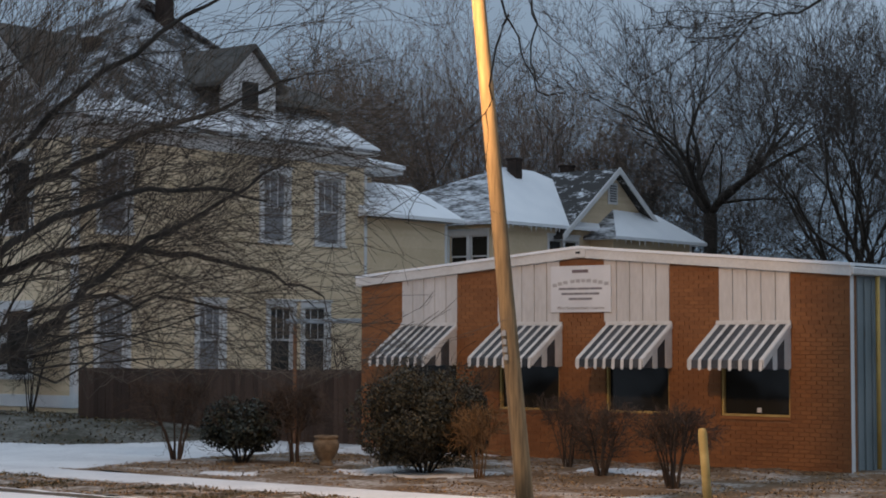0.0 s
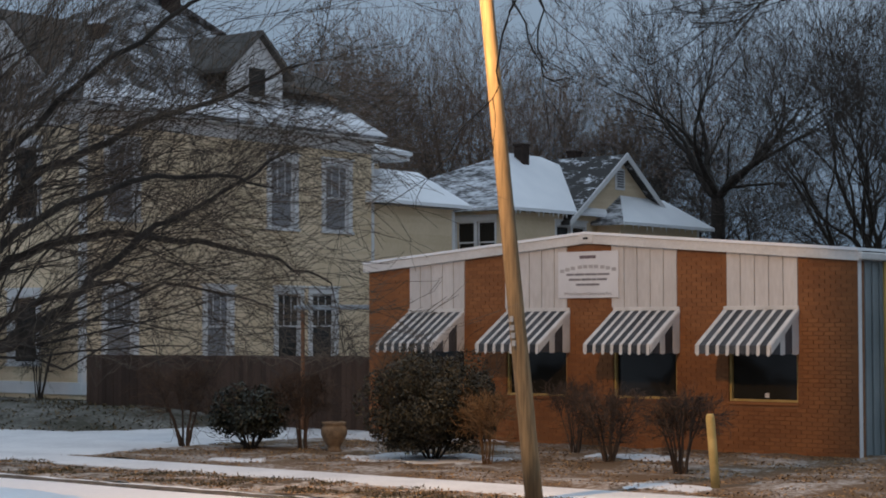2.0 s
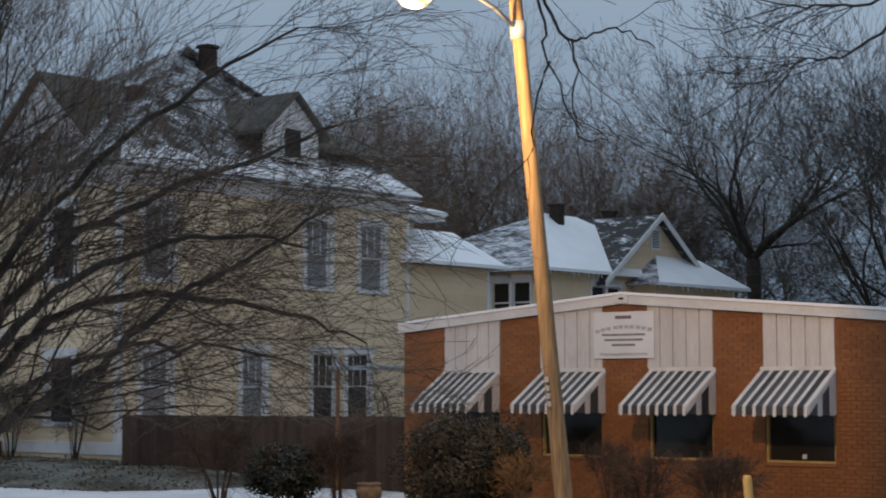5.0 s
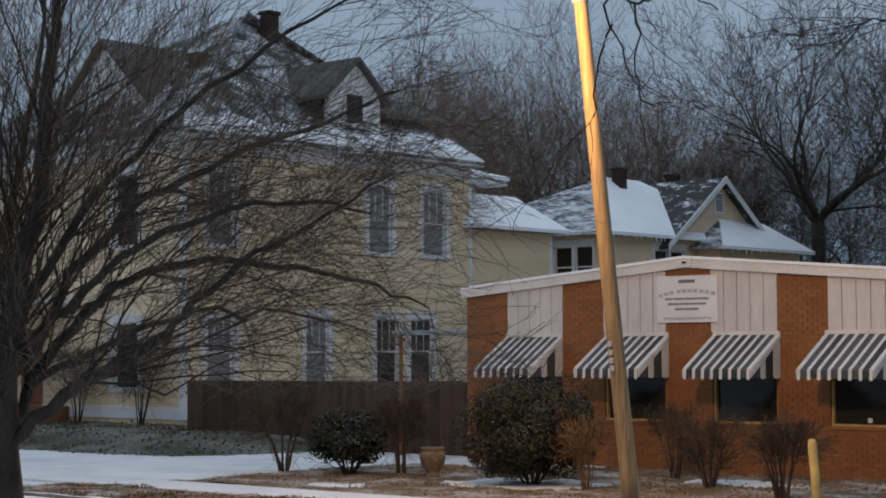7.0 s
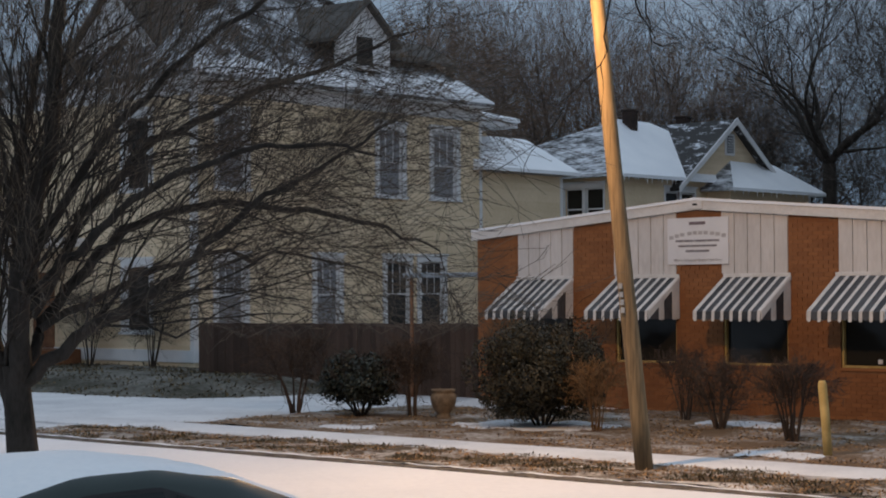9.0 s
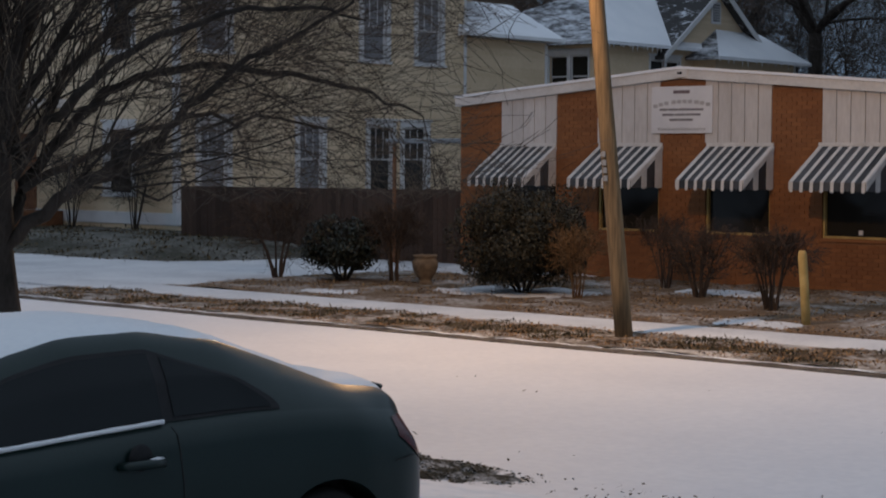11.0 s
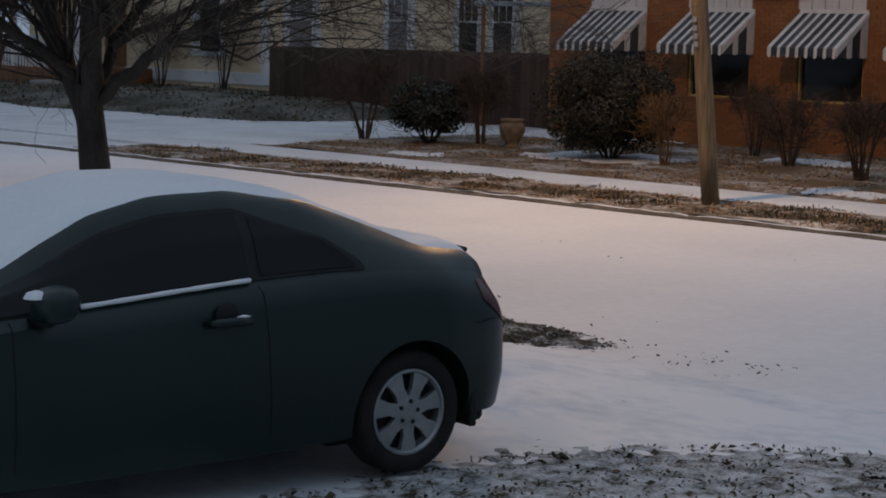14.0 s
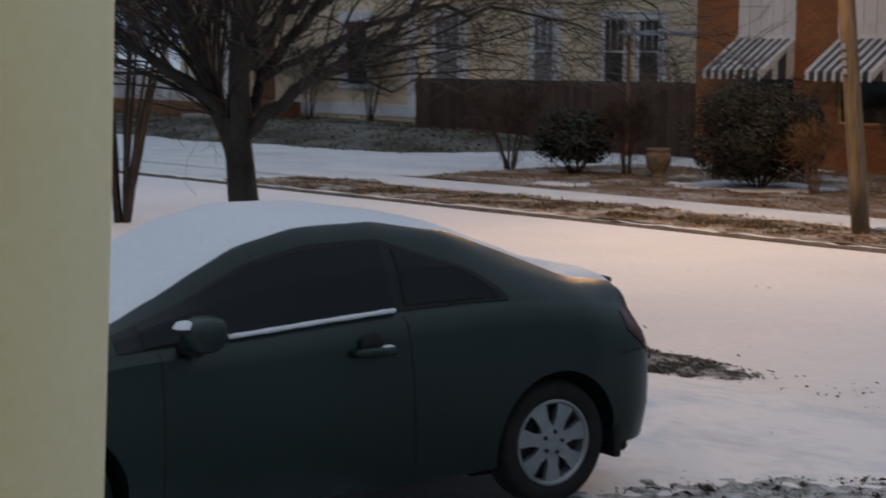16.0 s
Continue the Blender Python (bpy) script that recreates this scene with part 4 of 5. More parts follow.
def bare_tree(label, at, height, seed, width=0.8, levels=7, fork=0.24, trunk=None, group="", wood_mat=None, twig_mat=None, min_r=0.0065, lift=0.025):
    """A winter tree whose limbs fork upward and outward into a fine, domed crown. width: the crown's spread over its height."""
    rg = np.random.default_rng(seed)
    t = thing("tree", label, "tree", group, at=at)
    wood, fine = Mesh(), Mesh()
    r = trunk or height * 0.0155
    top = Vector((rg.normal(0, 0.15), rg.normal(0, 0.15), height * fork))
    wood.tube([(0, 0, -0.3), (0, 0, 0.3), top * 0.55, top], [r * 1.5, r * 1.15, r, r * 0.95], 10, cap=False)

    def limb(p, d, length, radius, level):
        n = 4 if level > 2 else 3
        pts, radii = [p], [radius]
        for i in range(n):
            d = (d + Vector(rg.normal(0, 0.12, 3)) + Vector((0, 0, lift))).normalized()
            pts.append(pts[-1] + d * length / n)
            radii.append(max(min_r, radius * (1 - 0.34 * (i + 1) / n)))
        (wood if level > 2 else fine).tube(pts, radii, 6 if level > 4 else (4 if level > 2 else 3), cap=False)
        if level == 0:
            return
        kids = 2 if rg.random() < 0.72 else 3
        turn = rg.uniform(0, math.tau)
        side_a = d.orthogonal().normalized()
        side_b = d.cross(side_a)
        for k in range(kids):
            a = turn + k * math.tau / kids + rg.uniform(-0.4, 0.4)
            open_by = rg.uniform(0.28, 0.62) if k else rg.uniform(0.12, 0.4)
            w = d + (side_a * math.cos(a) + side_b * math.sin(a)) * open_by
            limb(pts[-1], w.normalized(), length * rg.uniform(0.68, 0.92), max(min_r, radii[-1] * rg.uniform(0.6, 0.82)), level - 1)
        for k in range(2 if level > 1 else 1):
            i = int(rg.integers(1, n))
            a = rg.uniform(0, math.tau)
            w = d + (side_a * math.cos(a) + side_b * math.sin(a)) * rg.uniform(0.6, 1.1)
            limb(pts[i], w.normalized(), length * rg.uniform(0.5, 0.75), max(min_r, radii[i] * 0.4), max(0, level - 3))

    n = int(rg.integers(4, 6))
    reach = height * (1 - fork) * 0.245
    for k in range(n):
        a = k * math.tau / n + rg.uniform(-0.4, 0.4)
        o = width * rg.uniform(0.55, 1.1)
        limb(top, Vector((math.cos(a) * o, math.sin(a) * o, 1.0)).normalized(), reach * rg.uniform(0.85, 1.1), r * rg.uniform(0.5, 0.72), levels)
    part("trunk", wood, wood_mat or BARK_HAZED, t, smooth=True)
    part("crown", fine, twig_mat or TWIG_LAMPLIT, t, "fine bare winter twigs")
    return t


# trees behind the houses: a clump coloured brown for lamplight, one wide dark tree, and a dim stand beside it
CLUMP = [(-61.5, 70, 18.0, 0.7), (-57.6, 74, 20.0, 0.75), (-54.0, 71, 18.4, 0.75), (-51.3, 77, 18.4, 0.7), (-64.5, 75, 17.5, 0.7), (-59.5, 68, 16.0, 0.75), (-55.5, 80, 20.0, 0.8), (-48.6, 73, 14.8, 0.8)]
for k, (x, y, h, w) in enumerate(CLUMP):
    bare_tree("tall bare tree with lamplight-tinted twigs in a clump behind the houses", (x, y, 0), h, 100 + k, w, 7, 0.2, group="bare trees behind the houses")
bare_tree("wide dark bare tree with fanned limbs", (-36.3, 64, 0), 18.2, 140, 1.05, 7, 0.40, 0.30, "bare trees behind the houses", BARK, TWIG_DARK, 0.0075, 0.03)
STAND = [(-45.5, 76, 14.2, 0.8), (-42.5, 79, 14.0, 0.8), (-46.8, 69, 12.0, 0.9), (-40.5, 72, 11.5, 0.9), (-31.0, 65, 15.0, 0.7), (-28.0, 61, 14.6, 0.75), (-26.0, 65, 15.5, 0.7), (-23.0, 60, 15.0, 0.7)]
for k, (x, y, h, w) in enumerate(STAND):
    bare_tree("bare grey-brown tree in the dim stand behind the chapel", (x, y, 0), h, 160 + k, w, 7, 0.22, group="bare trees behind the houses", wood_mat=BARK, twig_mat=TWIG_DARK)


def street_tree():
    """The low spreading tree by the near kerb, limbs reaching over the view."""
    t = thing("tree", "low spreading bare tree with many drooping twigs by the street", "tree", at=(-11.75, 8.35, 0))
    rg = np.random.default_rng(5)
    right, away = Vector((0.75, 0.66, 0)), Vector((-0.66, 0.75, 0))
    wood, fine = Mesh(), Mesh()

    def limb(points, r0, r1, kids, seed, droop=0.0):
        pts = [right * a + away * c + Vector((0, 0, z)) for a, z, c in points]
        dense = []
        for p, q in zip(pts, pts[1:]):
            for f in (0, 0.25, 0.5, 0.75):
                dense.append(p.lerp(q, f) + Vector(rg.normal(0, 0.018, 3)))
        dense.append(pts[-1])
        rr = list(np.linspace(r0, r1, len(dense)))
        wood.tube(dense, rr, 8, cap=False)
        for k in range(int(kids * 0.8)):
            i = min(len(dense) - 1, int(len(dense) * (0.14 + 0.86 * rg.random() ** 2.0)))
            d = (dense[i] - dense[i - 1]).normalized()
            sidew = d.cross(Vector(rg.normal(0, 1, 3))).normalized()
            grow(wood, dense[i], d + sidew * 0.7 + Vector((0, 0, droop)), rg.uniform(0.8, 1.8) * (1.2 - 0.75 * i / len(dense)), max(0.0045, rr[i] * 0.24), 3, rg, 0.42, droop * 0.3, (2, 4), 5, 0.11, 0.0019, fine, 2.0)

    wood.tube([(0, 0, -0.15), (0, 0, 0.15), Vector((0, 0, 0.9)) - right * 0.03, Vector((0, 0, 1.72)) - right * 0.10], [0.185, 0.145, 0.13, 0.10], 14, cap=False)
    limb([(-0.06, 1.55, 0), (0.38, 1.93, -0.1), (0.77, 2.16, -0.3), (1.1, 2.29, -0.4), (1.3, 2.47, -0.5), (1.6, 2.77, -0.5), (1.92, 2.99, -0.6), (2.3, 3.2, -0.6), (2.95, 3.58, -0.6)], 0.06, 0.009, 34, 1)
    limb([(-0.05, 1.66, 0), (0.07, 2.05, 0.2), (0.47, 2.58, 0.4), (0.88, 2.9, 0.5), (1.6, 2.99, 0.5), (2.3, 2.9, 0.6), (2.8, 2.77, 0.6), (3.2, 2.6, 0.6)], 0.055, 0.007, 22, 2, -0.04)
    limb([(-0.07, 1.5, 0), (0.0, 2.4, -0.3), (0.25, 3.35, -0.4), (0.38, 4.5, -0.5), (0.43, 5.2, -0.6), (0.5, 6.0, -0.6)], 0.095, 0.012, 52, 3, 0.05)
    limb([(0.0, 2.1, 0.1), (0.35, 2.9, 0.3), (0.9, 3.5, 0.5), (1.6, 3.85, 0.6), (2.4, 4.15, 0.7), (3.0, 4.4, 0.7)], 0.05, 0.009, 34, 4, -0.04)
    limb([(0.05, 2.5, -0.2), (0.6, 3.3, -0.5), (1.2, 3.9, -0.7), (2.0, 4.5, -0.8), (2.7, 4.9, -0.8)], 0.042, 0.009, 26, 5, 0.0)
    limb([(0.02, 2.3, 0.2), (0.5, 2.6, -0.6), (1.1, 3.05, -0.9), (1.8, 3.3, -1.0), (2.4, 3.35, -1.0), (2.8, 3.25, -1.0)], 0.042, 0.007, 16, 9, -0.04)
    limb([(0.1, 2.0, 0.0), (0.6, 2.35, 0.8), (1.2, 2.6, 1.2), (2.0, 2.62, 1.4), (2.7, 2.4, 1.4)], 0.035, 0.006, 9, 10, -0.02)
    limb([(-0.05, 1.3, 0), (-0.32, 1.95, 0.1), (-0.55, 2.5, 0.2), (-0.8, 3.3, 0.3), (-1.1, 4.3, 0.4), (-1.4, 5.3, 0.4)], 0.095, 0.012, 62, 6, 0.05)
    limb([(-0.2, 1.8, 0), (-0.7, 2.2, -0.3), (-1.4, 2.7, -0.4), (-2.2, 3.1, -0.5)], 0.05, 0.010, 38, 7)
    limb([(0.0, 2.2, 0.3), (-0.2, 3.2, 0.5), (0.0, 4.4, 0.6), (0.1, 5.6, 0.7)], 0.05, 0.010, 46, 8, 0.05)
    part("trunk", wood, BARK, t, smooth=True)
    part("crown", fine, STREET_TWIG, t, "fine bare twigs")


street_tree()


def overhang_tree():
    """A tree beside the view whose twigs hang into the picture's top."""
    t = thing("tree", "bare tree whose long twigs hang over the street", "tree", at=(-2.6, 9.0, 0))
    rg = np.random.default_rng(11)
    wood, fine = Mesh(), Mesh()
    wood.tube([(0, 0, -0.2), (0, 0, 0.2), (0.05, 0, 2.0), (0, 0, 3.8)], [0.3, 0.24, 0.2, 0.19], 12, cap=False)
    o = Vector((-2.6, 9.0, 0))

    def limb(points, r0, r1, kids, depth, droop, mm=None):
        pts = [Vector(p) - o for p in points]
        dense = []
        for p, q in zip(pts, pts[1:]):
            for f in (0, 0.34, 0.67):
                dense.append(p.lerp(q, f) + Vector(rg.normal(0, 0.012, 3)))
        dense.append(pts[-1])
        rr = list(np.linspace(r0, r1, len(dense)))
        wood.tube(dense, rr, 6, cap=False)
        for k in range(kids):
            i = int(rg.integers(len(dense) // 3, len(dense)))
            d = (dense[i] - dense[i - 1]).normalized()
            sidew = d.cross(Vector(rg.normal(0, 1, 3))).normalized()
            grow(wood, dense[i], d + sidew * 0.7 + Vector((0, 0, droop)), rg.uniform(0.3, 0.8), max(0.004, rr[i] * 0.5), depth, rg, 0.6, droop * 0.3, (1, 3), 5, 0.16, 0.003, fine)

    limb([(-2.6, 9.0, 3.7), (-3.6, 9.2, 5.4), (-5.6, 9.6, 6.2), (-7.2, 9.8, 6.2), (-7.9, 9.9, 5.6), (-7.51, 10.21, 5.15)], 0.11, 0.016, 3, 2, -0.1)
    limb([(-7.51, 10.21, 5.15), (-7.50, 10.27, 4.98), (-7.37, 10.43, 4.70), (-7.27, 10.49, 4.72), (-7.15, 10.56, 4.79), (-7.02, 10.66, 4.77), (-6.88, 10.77, 4.65)], 0.014, 0.005, 2, 1, 0.0)
    limb([(-7.37, 10.43, 4.70), (-7.36, 10.47, 4.52), (-7.40, 10.51, 4.24), (-7.37, 10.56, 4.06)], 0.009, 0.004, 2, 0, -0.3)
    limb([(-7.51, 10.25, 5.03), (-7.52, 10.31, 4.76), (-7.52, 10.35, 4.56), (-7.44, 10.46, 4.32), (-7.39, 10.55, 4.04), (-7.22, 10.67, 4.01)], 0.011, 0.004, 3, 1, -0.3)
    limb([(-7.52, 10.35, 4.56), (-7.60, 10.34, 4.35), (-7.67, 10.36, 3.97), (-7.70, 10.36, 3.85)], 0.010, 0.004, 2, 1, -0.2)
    limb([(-3.6, 9.2, 5.4), (-4.6, 9.9, 5.3), (-4.93, 10.64, 4.81)], 0.035, 0.008, 0, 1, 0)
    limb([(-4.93, 10.64, 4.81), (-5.13, 10.57, 4.69), (-5.35, 10.46, 4.70), (-5.57, 10.35, 4.70), (-5.77, 10.22, 4.76)], 0.012, 0.004, 12, 1, -0.05)
    limb([(-4.94, 10.67, 4.64), (-5.15, 10.61, 4.47), (-5.32, 10.55, 4.37), (-5.51, 10.45, 4.37), (-5.67, 10.37, 4.33)], 0.012, 0.004, 14, 1, -0.05)
    limb([(-2.6, 9.0, 3.8), (-2.2, 9.5, 5.5), (-2.4, 10.0, 7.2)], 0.12, 0.03, 14, 3, 0.1)
    part("trunk", wood, BARK, t, smooth=True)
    part("crown", fine, BARK, t, "fine bare twigs")


overhang_tree()


def bare_shrub(label, at, height, width, seed, stems=7, bare=0.35, mat=None, thick=0.02, twigs=16):
    """Crooked stems that stay bare below and break into a clipped, twiggy crown."""
    rg = np.random.default_rng(seed)
    t = thing("shrub", label, "shrub", "shrubs before the chapel", at=at)
    wood, fine = Mesh(), Mesh()
    for k in range(stems):
        a = k * math.tau / stems + rg.uniform(-0.4, 0.4)
        o = width * math.sqrt(rg.uniform(0.08, 1.0))
        foot = Vector((0.07 * math.cos(a), 0.07 * math.sin(a), -0.05))
        tip = Vector((math.cos(a) * o, math.sin(a) * o, height * rg.uniform(0.86, 0.97)))
        bend = Vector((math.cos(a) * o * 0.30, math.sin(a) * o * 0.30, height * 0.45)) + Vector(rg.normal(0, 0.035, 3))
        pts = [foot.lerp(bend, f).lerp(bend.lerp(tip, f), f) + Vector(rg.normal(0, 0.008, 3)) for f in np.linspace(0, 1, 9).tolist()]
        r = thick * rg.uniform(0.75, 1.25)
        radii = [r * (1 - 0.75 * i / 8) for i in range(9)]
        wood.tube(pts, radii, 6, cap=False)
        for j in range(twigs):
            f = bare + (1 - bare) * rg.random()
            i = min(8, int(f * 8) + 1)
            d = (pts[i] - pts[i - 1]).normalized()
            w = d + Vector(rg.normal(0, 0.75, 3)) + Vector((0, 0, 0.1))
            room = max(0.1, min(0.36 * height, (height - pts[i].z) / max(0.35, w.normalized().z)))
            grow(wood, pts[i], w, room * rg.uniform(0.7, 1.0), max(0.0035, radii[i] * 0.45), 2, rg, 0.7, 0.02, (2, 4), 4, 0.2, 0.0028, fine)
    part("branchwork", wood, mat or SHRUB, t)
    part("twig_crown", fine, mat or SHRUB, t)


def leafy_bush(label, at, rx, ry, height, seed, count, mat, size, foot=0.25, open_foot=0.0):
    rg = np.random.default_rng(seed)
    t = thing("bush", label, "bush", "shrubs before the chapel", at=at)
    wood, leaves = Mesh(), Mesh()
    for k in range(9):
        a = k * math.tau / 9 + rg.uniform(-0.2, 0.2)
        grow(wood, (0.05 * math.cos(a), 0.05 * math.sin(a), -0.05), (math.cos(a) * rx * 0.8, math.sin(a) * ry * 0.8, height * 0.8), height * 0.7, 0.022, 3, rg, 0.6, 0.1, (2, 3), 5, 0.12, 0.004)
    part("branchwork", wood, BARK, t)
    lobes = []
    for k in range(130):
        a, e = rg.uniform(0, math.tau), rg.uniform(-0.95, 1.0)
        c = math.sqrt(max(0.0, 1 - e * e * 0.85))
        q = rg.uniform(0.35, 0.92)
        lobes.append((Vector((math.cos(a) * c * rx * q, math.sin(a) * c * ry * q, foot + (height - foot) * (0.46 + 0.46 * e * q))), rg.uniform(0.16, 0.3) * height / 1.5))
    for k in range(count):
        c, r = lobes[int(rg.integers(len(lobes)))]
        d = Vector(rg.normal(0, 1, 3)).normalized() * float(r * rg.uniform(0.5, 1.0) ** 0.4)
        p = c + d
        if p.z < 0.08 + open_foot:
            continue
        u = Vector(rg.normal(0, 1, 3)).normalized() * float(size * rg.uniform(0.6, 1.3))
        w = u.cross(d).normalized() * size * 0.5
        leaves.add((p - u, p - w, p + u, p + w), ((0, 1, 2), (0, 2, 3)))
    part("foliage", leaves, mat, t)


leafy_bush("large rounded evergreen bush with brownish winter leaves", (-18.83, 23.6, 0), 1.13, 1.05, 1.92, 21, 62000, EVERGREEN, 0.031, 0.12, 0.06)
leafy_bush("dark leafy bush with open stems at its foot", (-23.24, 23.8, 0), 0.72, 0.7, 1.2, 22, 13000, HOLLY, 0.042, 0.2, 0.1)
bare_shrub("bare shrub with three thick stems and a flat-clipped crown", (-25.05, 23.9, 0), 1.38, 0.72, 31, 6, 0.42, None, 0.034, 26)
bare_shrub("bare reddish shrub with close stems beside the urn", (-22.4, 24.3, 0), 1.32, 0.48, 32, 10, 0.40, None, 0.02, 18)
bare_shrub("upright bare shrub with pale straw-coloured twigs", (-17.62, 23.5, 0), 1.08, 0.34, 33, 12, 0.35, STRAW, 0.011, 9)
bare_shrub("spreading bare shrub below the chapel window", (-16.25, 25.0, 0), 1.1, 0.68, 34, 7, 0.32, None, 0.028, 18)
bare_shrub("bare shrub against the chapel wall", (-18.0, 26.6, 0), 1.15, 0.5, 36, 6, 0.35, None, 0.02, 14)
bare_shrub("vase-shaped bare shrub with dark stems", (-14.06, 23.6, 0), 1.12, 0.40, 35, 9, 0.45, None, 0.024, 17)
bare_shrub("thin bare sapling clump beside the street", (-20.6, 12.6, 0), 4.0, 1.15, 37, 11, 0.5, BARK, 0.045, 26)

bare_shrub("thin bare shrub against the yellow house", (-37.9, 30.9, 0.25), 2.3, 0.8, 41, 8, 0.25, BARK, 0.02, 16)
bare_shrub("thin bare shrub against the yellow house", (-40.6, 30.9, 0.25), 2.0, 0.9, 42, 8, 0.25, BARK, 0.02, 16)

# ---- parked car ----
def make_car():
    h = radians(261.5)
    heading, left = Vector((math.cos(h), math.sin(h), 0)), Vector((-math.sin(h), math.cos(h), 0))
    base = Vector((-6.22, 6.29, 0)) + heading * 1.325 - left * 0.84
    car = thing("car", "dark grey-green two-door coupe with snow on its roof", "car", at=base, rz=261.5)
    # x, bottom, half width, belt height, belt half width, top height, top half width
    keys = np.array([
        (-2.08, 0.40, 0.50, 0.60, 0.40, 0.66, 0.30), (-2.05, 0.30, 0.66, 0.72, 0.54, 0.80, 0.44), (-1.98, 0.25, 0.765, 0.88, 0.60, 0.98, 0.52), (-1.92, 0.24, 0.80, 0.95, 0.635, 1.075, 0.555),
        (-1.83, 0.235, 0.835, 0.985, 0.69, 1.095, 0.585), (-1.55, 0.24, 0.87, 1.02, 0.77, 1.13, 0.60), (-1.25, 0.22, 0.875, 1.045, 0.785, 1.262, 0.58),
        (-0.85, 0.20, 0.875, 1.05, 0.79, 1.408, 0.57), (-0.4, 0.19, 0.875, 1.035, 0.79, 1.474, 0.575), (0.0, 0.19, 0.875, 1.01, 0.79, 1.464, 0.575),
        (0.3, 0.19, 0.875, 0.99, 0.79, 1.392, 0.575), (0.6, 0.19, 0.875, 0.975, 0.79, 1.245, 0.59), (0.95, 0.20, 0.875, 0.96, 0.795, 1.07, 0.64),
        (1.2, 0.22, 0.87, 0.93, 0.79, 0.985, 0.66), (1.6, 0.24, 0.86, 0.86, 0.77, 0.92, 0.60)])
    keys = np.vstack([keys, np.array([(2.0, 0.25, 0.80, 0.74, 0.70, 0.81, 0.52), (2.2, 0.28, 0.66, 0.62, 0.56, 0.68, 0.42), (2.27, 0.36, 0.5, 0.54, 0.42, 0.58, 0.3)])])
    fine_x = np.linspace(-2.08, 2.27, 146)
    cols = [np.interp(fine_x, keys[:, 0], keys[:, k]) for k in range(1, 7)]
    kern = np.array([1, 2, 3, 4, 3, 2, 1]) / 16
    smooth = [np.convolve(np.pad(c, 3, mode="edge"), kern, "valid") for c in cols]

    def at(x):
        return [float(np.interp(x, fine_x, c)) for c in smooth]

    def section(x):
        zb, w, zbelt, wb, zt, wt = at(x)
        mid = 0.5 * (zbelt - 0.55)
        gap = zt - zbelt
        return [(0, zb), (w - 0.14, zb), (w - 0.05, zb + 0.03), (w - 0.025, zb + 0.12), (w - 0.004, 0.45), (w, 0.58), (w - 0.004, 0.55 + mid * 0.9), (w - 0.022, zbelt - 0.12), (wb + 0.05, zbelt - 0.045), (wb + 0.012, zbelt - 0.012),
                (wb, zbelt), (wb + (wt - wb) * 0.45 + 0.012, zbelt + gap * 0.47), (wt + 0.035, zt - min(0.09, gap * 0.35)), (wt - 0.02, zt - min(0.035, gap * 0.16)), (wt - 0.12, zt - min(0.012, gap * 0.05)), (wt * 0.4, zt), (0, zt + 0.004)]

    m = Mesh()
    rows = [section(float(x)) for x in fine_x]
    k = len(rows[0])
    ring = 2 * k - 2
    for x, row in zip(fine_x, rows):
        pts = [(float(x), y, z) for y, z in row] + [(float(x), -y, z) for y, z in reversed(row[1:-1])]
        m.v.extend(pts)
    for i in range(len(rows) - 1):
        for j in range(ring):
            j2 = (j + 1) % ring
            m.f.append((i * ring + j, i * ring + j2, (i + 1) * ring + j2, (i + 1) * ring + j))
    m.f.append(tuple(range(ring)))
    m.f.append(tuple(reversed(range((len(rows) - 1) * ring, len(rows) * ring))))
    me = m.mesh("body", CAR_PAINT, True)
    b = bmesh.new()
    b.from_mesh(me)
    bmesh.ops.recalc_face_normals(b, faces=b.faces)
    b.to_mesh(me)
    b.free()
    raw = new("raw_body", me)
    cutters = []
    for x in (-1.325, 1.325):
        cm = Mesh().lathe([(0.0, -1.2), (0.365, -1.2), (0.365, 1.2), (0.0, 1.2)], 40, (x, 0, 0.325), "y").mesh("cutter", BLACK)
        cb = bmesh.new()
        cb.from_mesh(cm)
        bmesh.ops.remove_doubles(cb, verts=cb.verts, dist=1e-5)
        bmesh.ops.recalc_face_normals(cb, faces=cb.faces)
        cb.to_mesh(cm)
        cb.free()
        c = new("cutter", cm)
        cutters.append(c)
        mod = raw.modifiers.new("arch", "BOOLEAN")
        mod.operation, mod.object, mod.solver = "DIFFERENCE", c, "EXACT"
    body_me = bpy.data.meshes.new_from_object(raw.evaluated_get(bpy.context.evaluated_depsgraph_get()))
    for o in (raw, *cutters):
        bpy.data.objects.remove(o)
    body_me.shade_smooth()
    body = part("body", body_me, CAR_PAINT, car, "dark grey-green painted body")
    body_me.set_sharp_from_angle(angle=radians(40))

    def skin(x, v, out, sg=1):
        """A point on the cabin's side: v from the belt (0) to the roof edge (1)."""
        row = section(x)
        a, c, d = row[10], row[11], row[12]
        y, z = (a[0] + (c[0] - a[0]) * v / 0.5, a[1] + (c[1] - a[1]) * v / 0.5) if v < 0.5 else (c[0] + (d[0] - c[0]) * (v - 0.5) / 0.5, c[1] + (d[1] - c[1]) * (v - 0.5) / 0.5)
        return (x, sg * (y + out), z + out * 0.3)

    def panel(x0, x1, out, low, high, n=22, sg=1, nv=14):
        pm = Mesh()
        for i in range(n + 1):
            x = x0 + (x1 - x0) * i / n
            lo, hi = low(i / n), high(i / n)
            for j in range(nv + 1):
                pm.v.append(skin(x, lo + (hi - lo) * j / nv, out, sg))
        for i in range(n):
            for j in range(nv):
                q = (i * (nv + 1) + j, (i + 1) * (nv + 1) + j, (i + 1) * (nv + 1) + j + 1, i * (nv + 1) + j + 1)
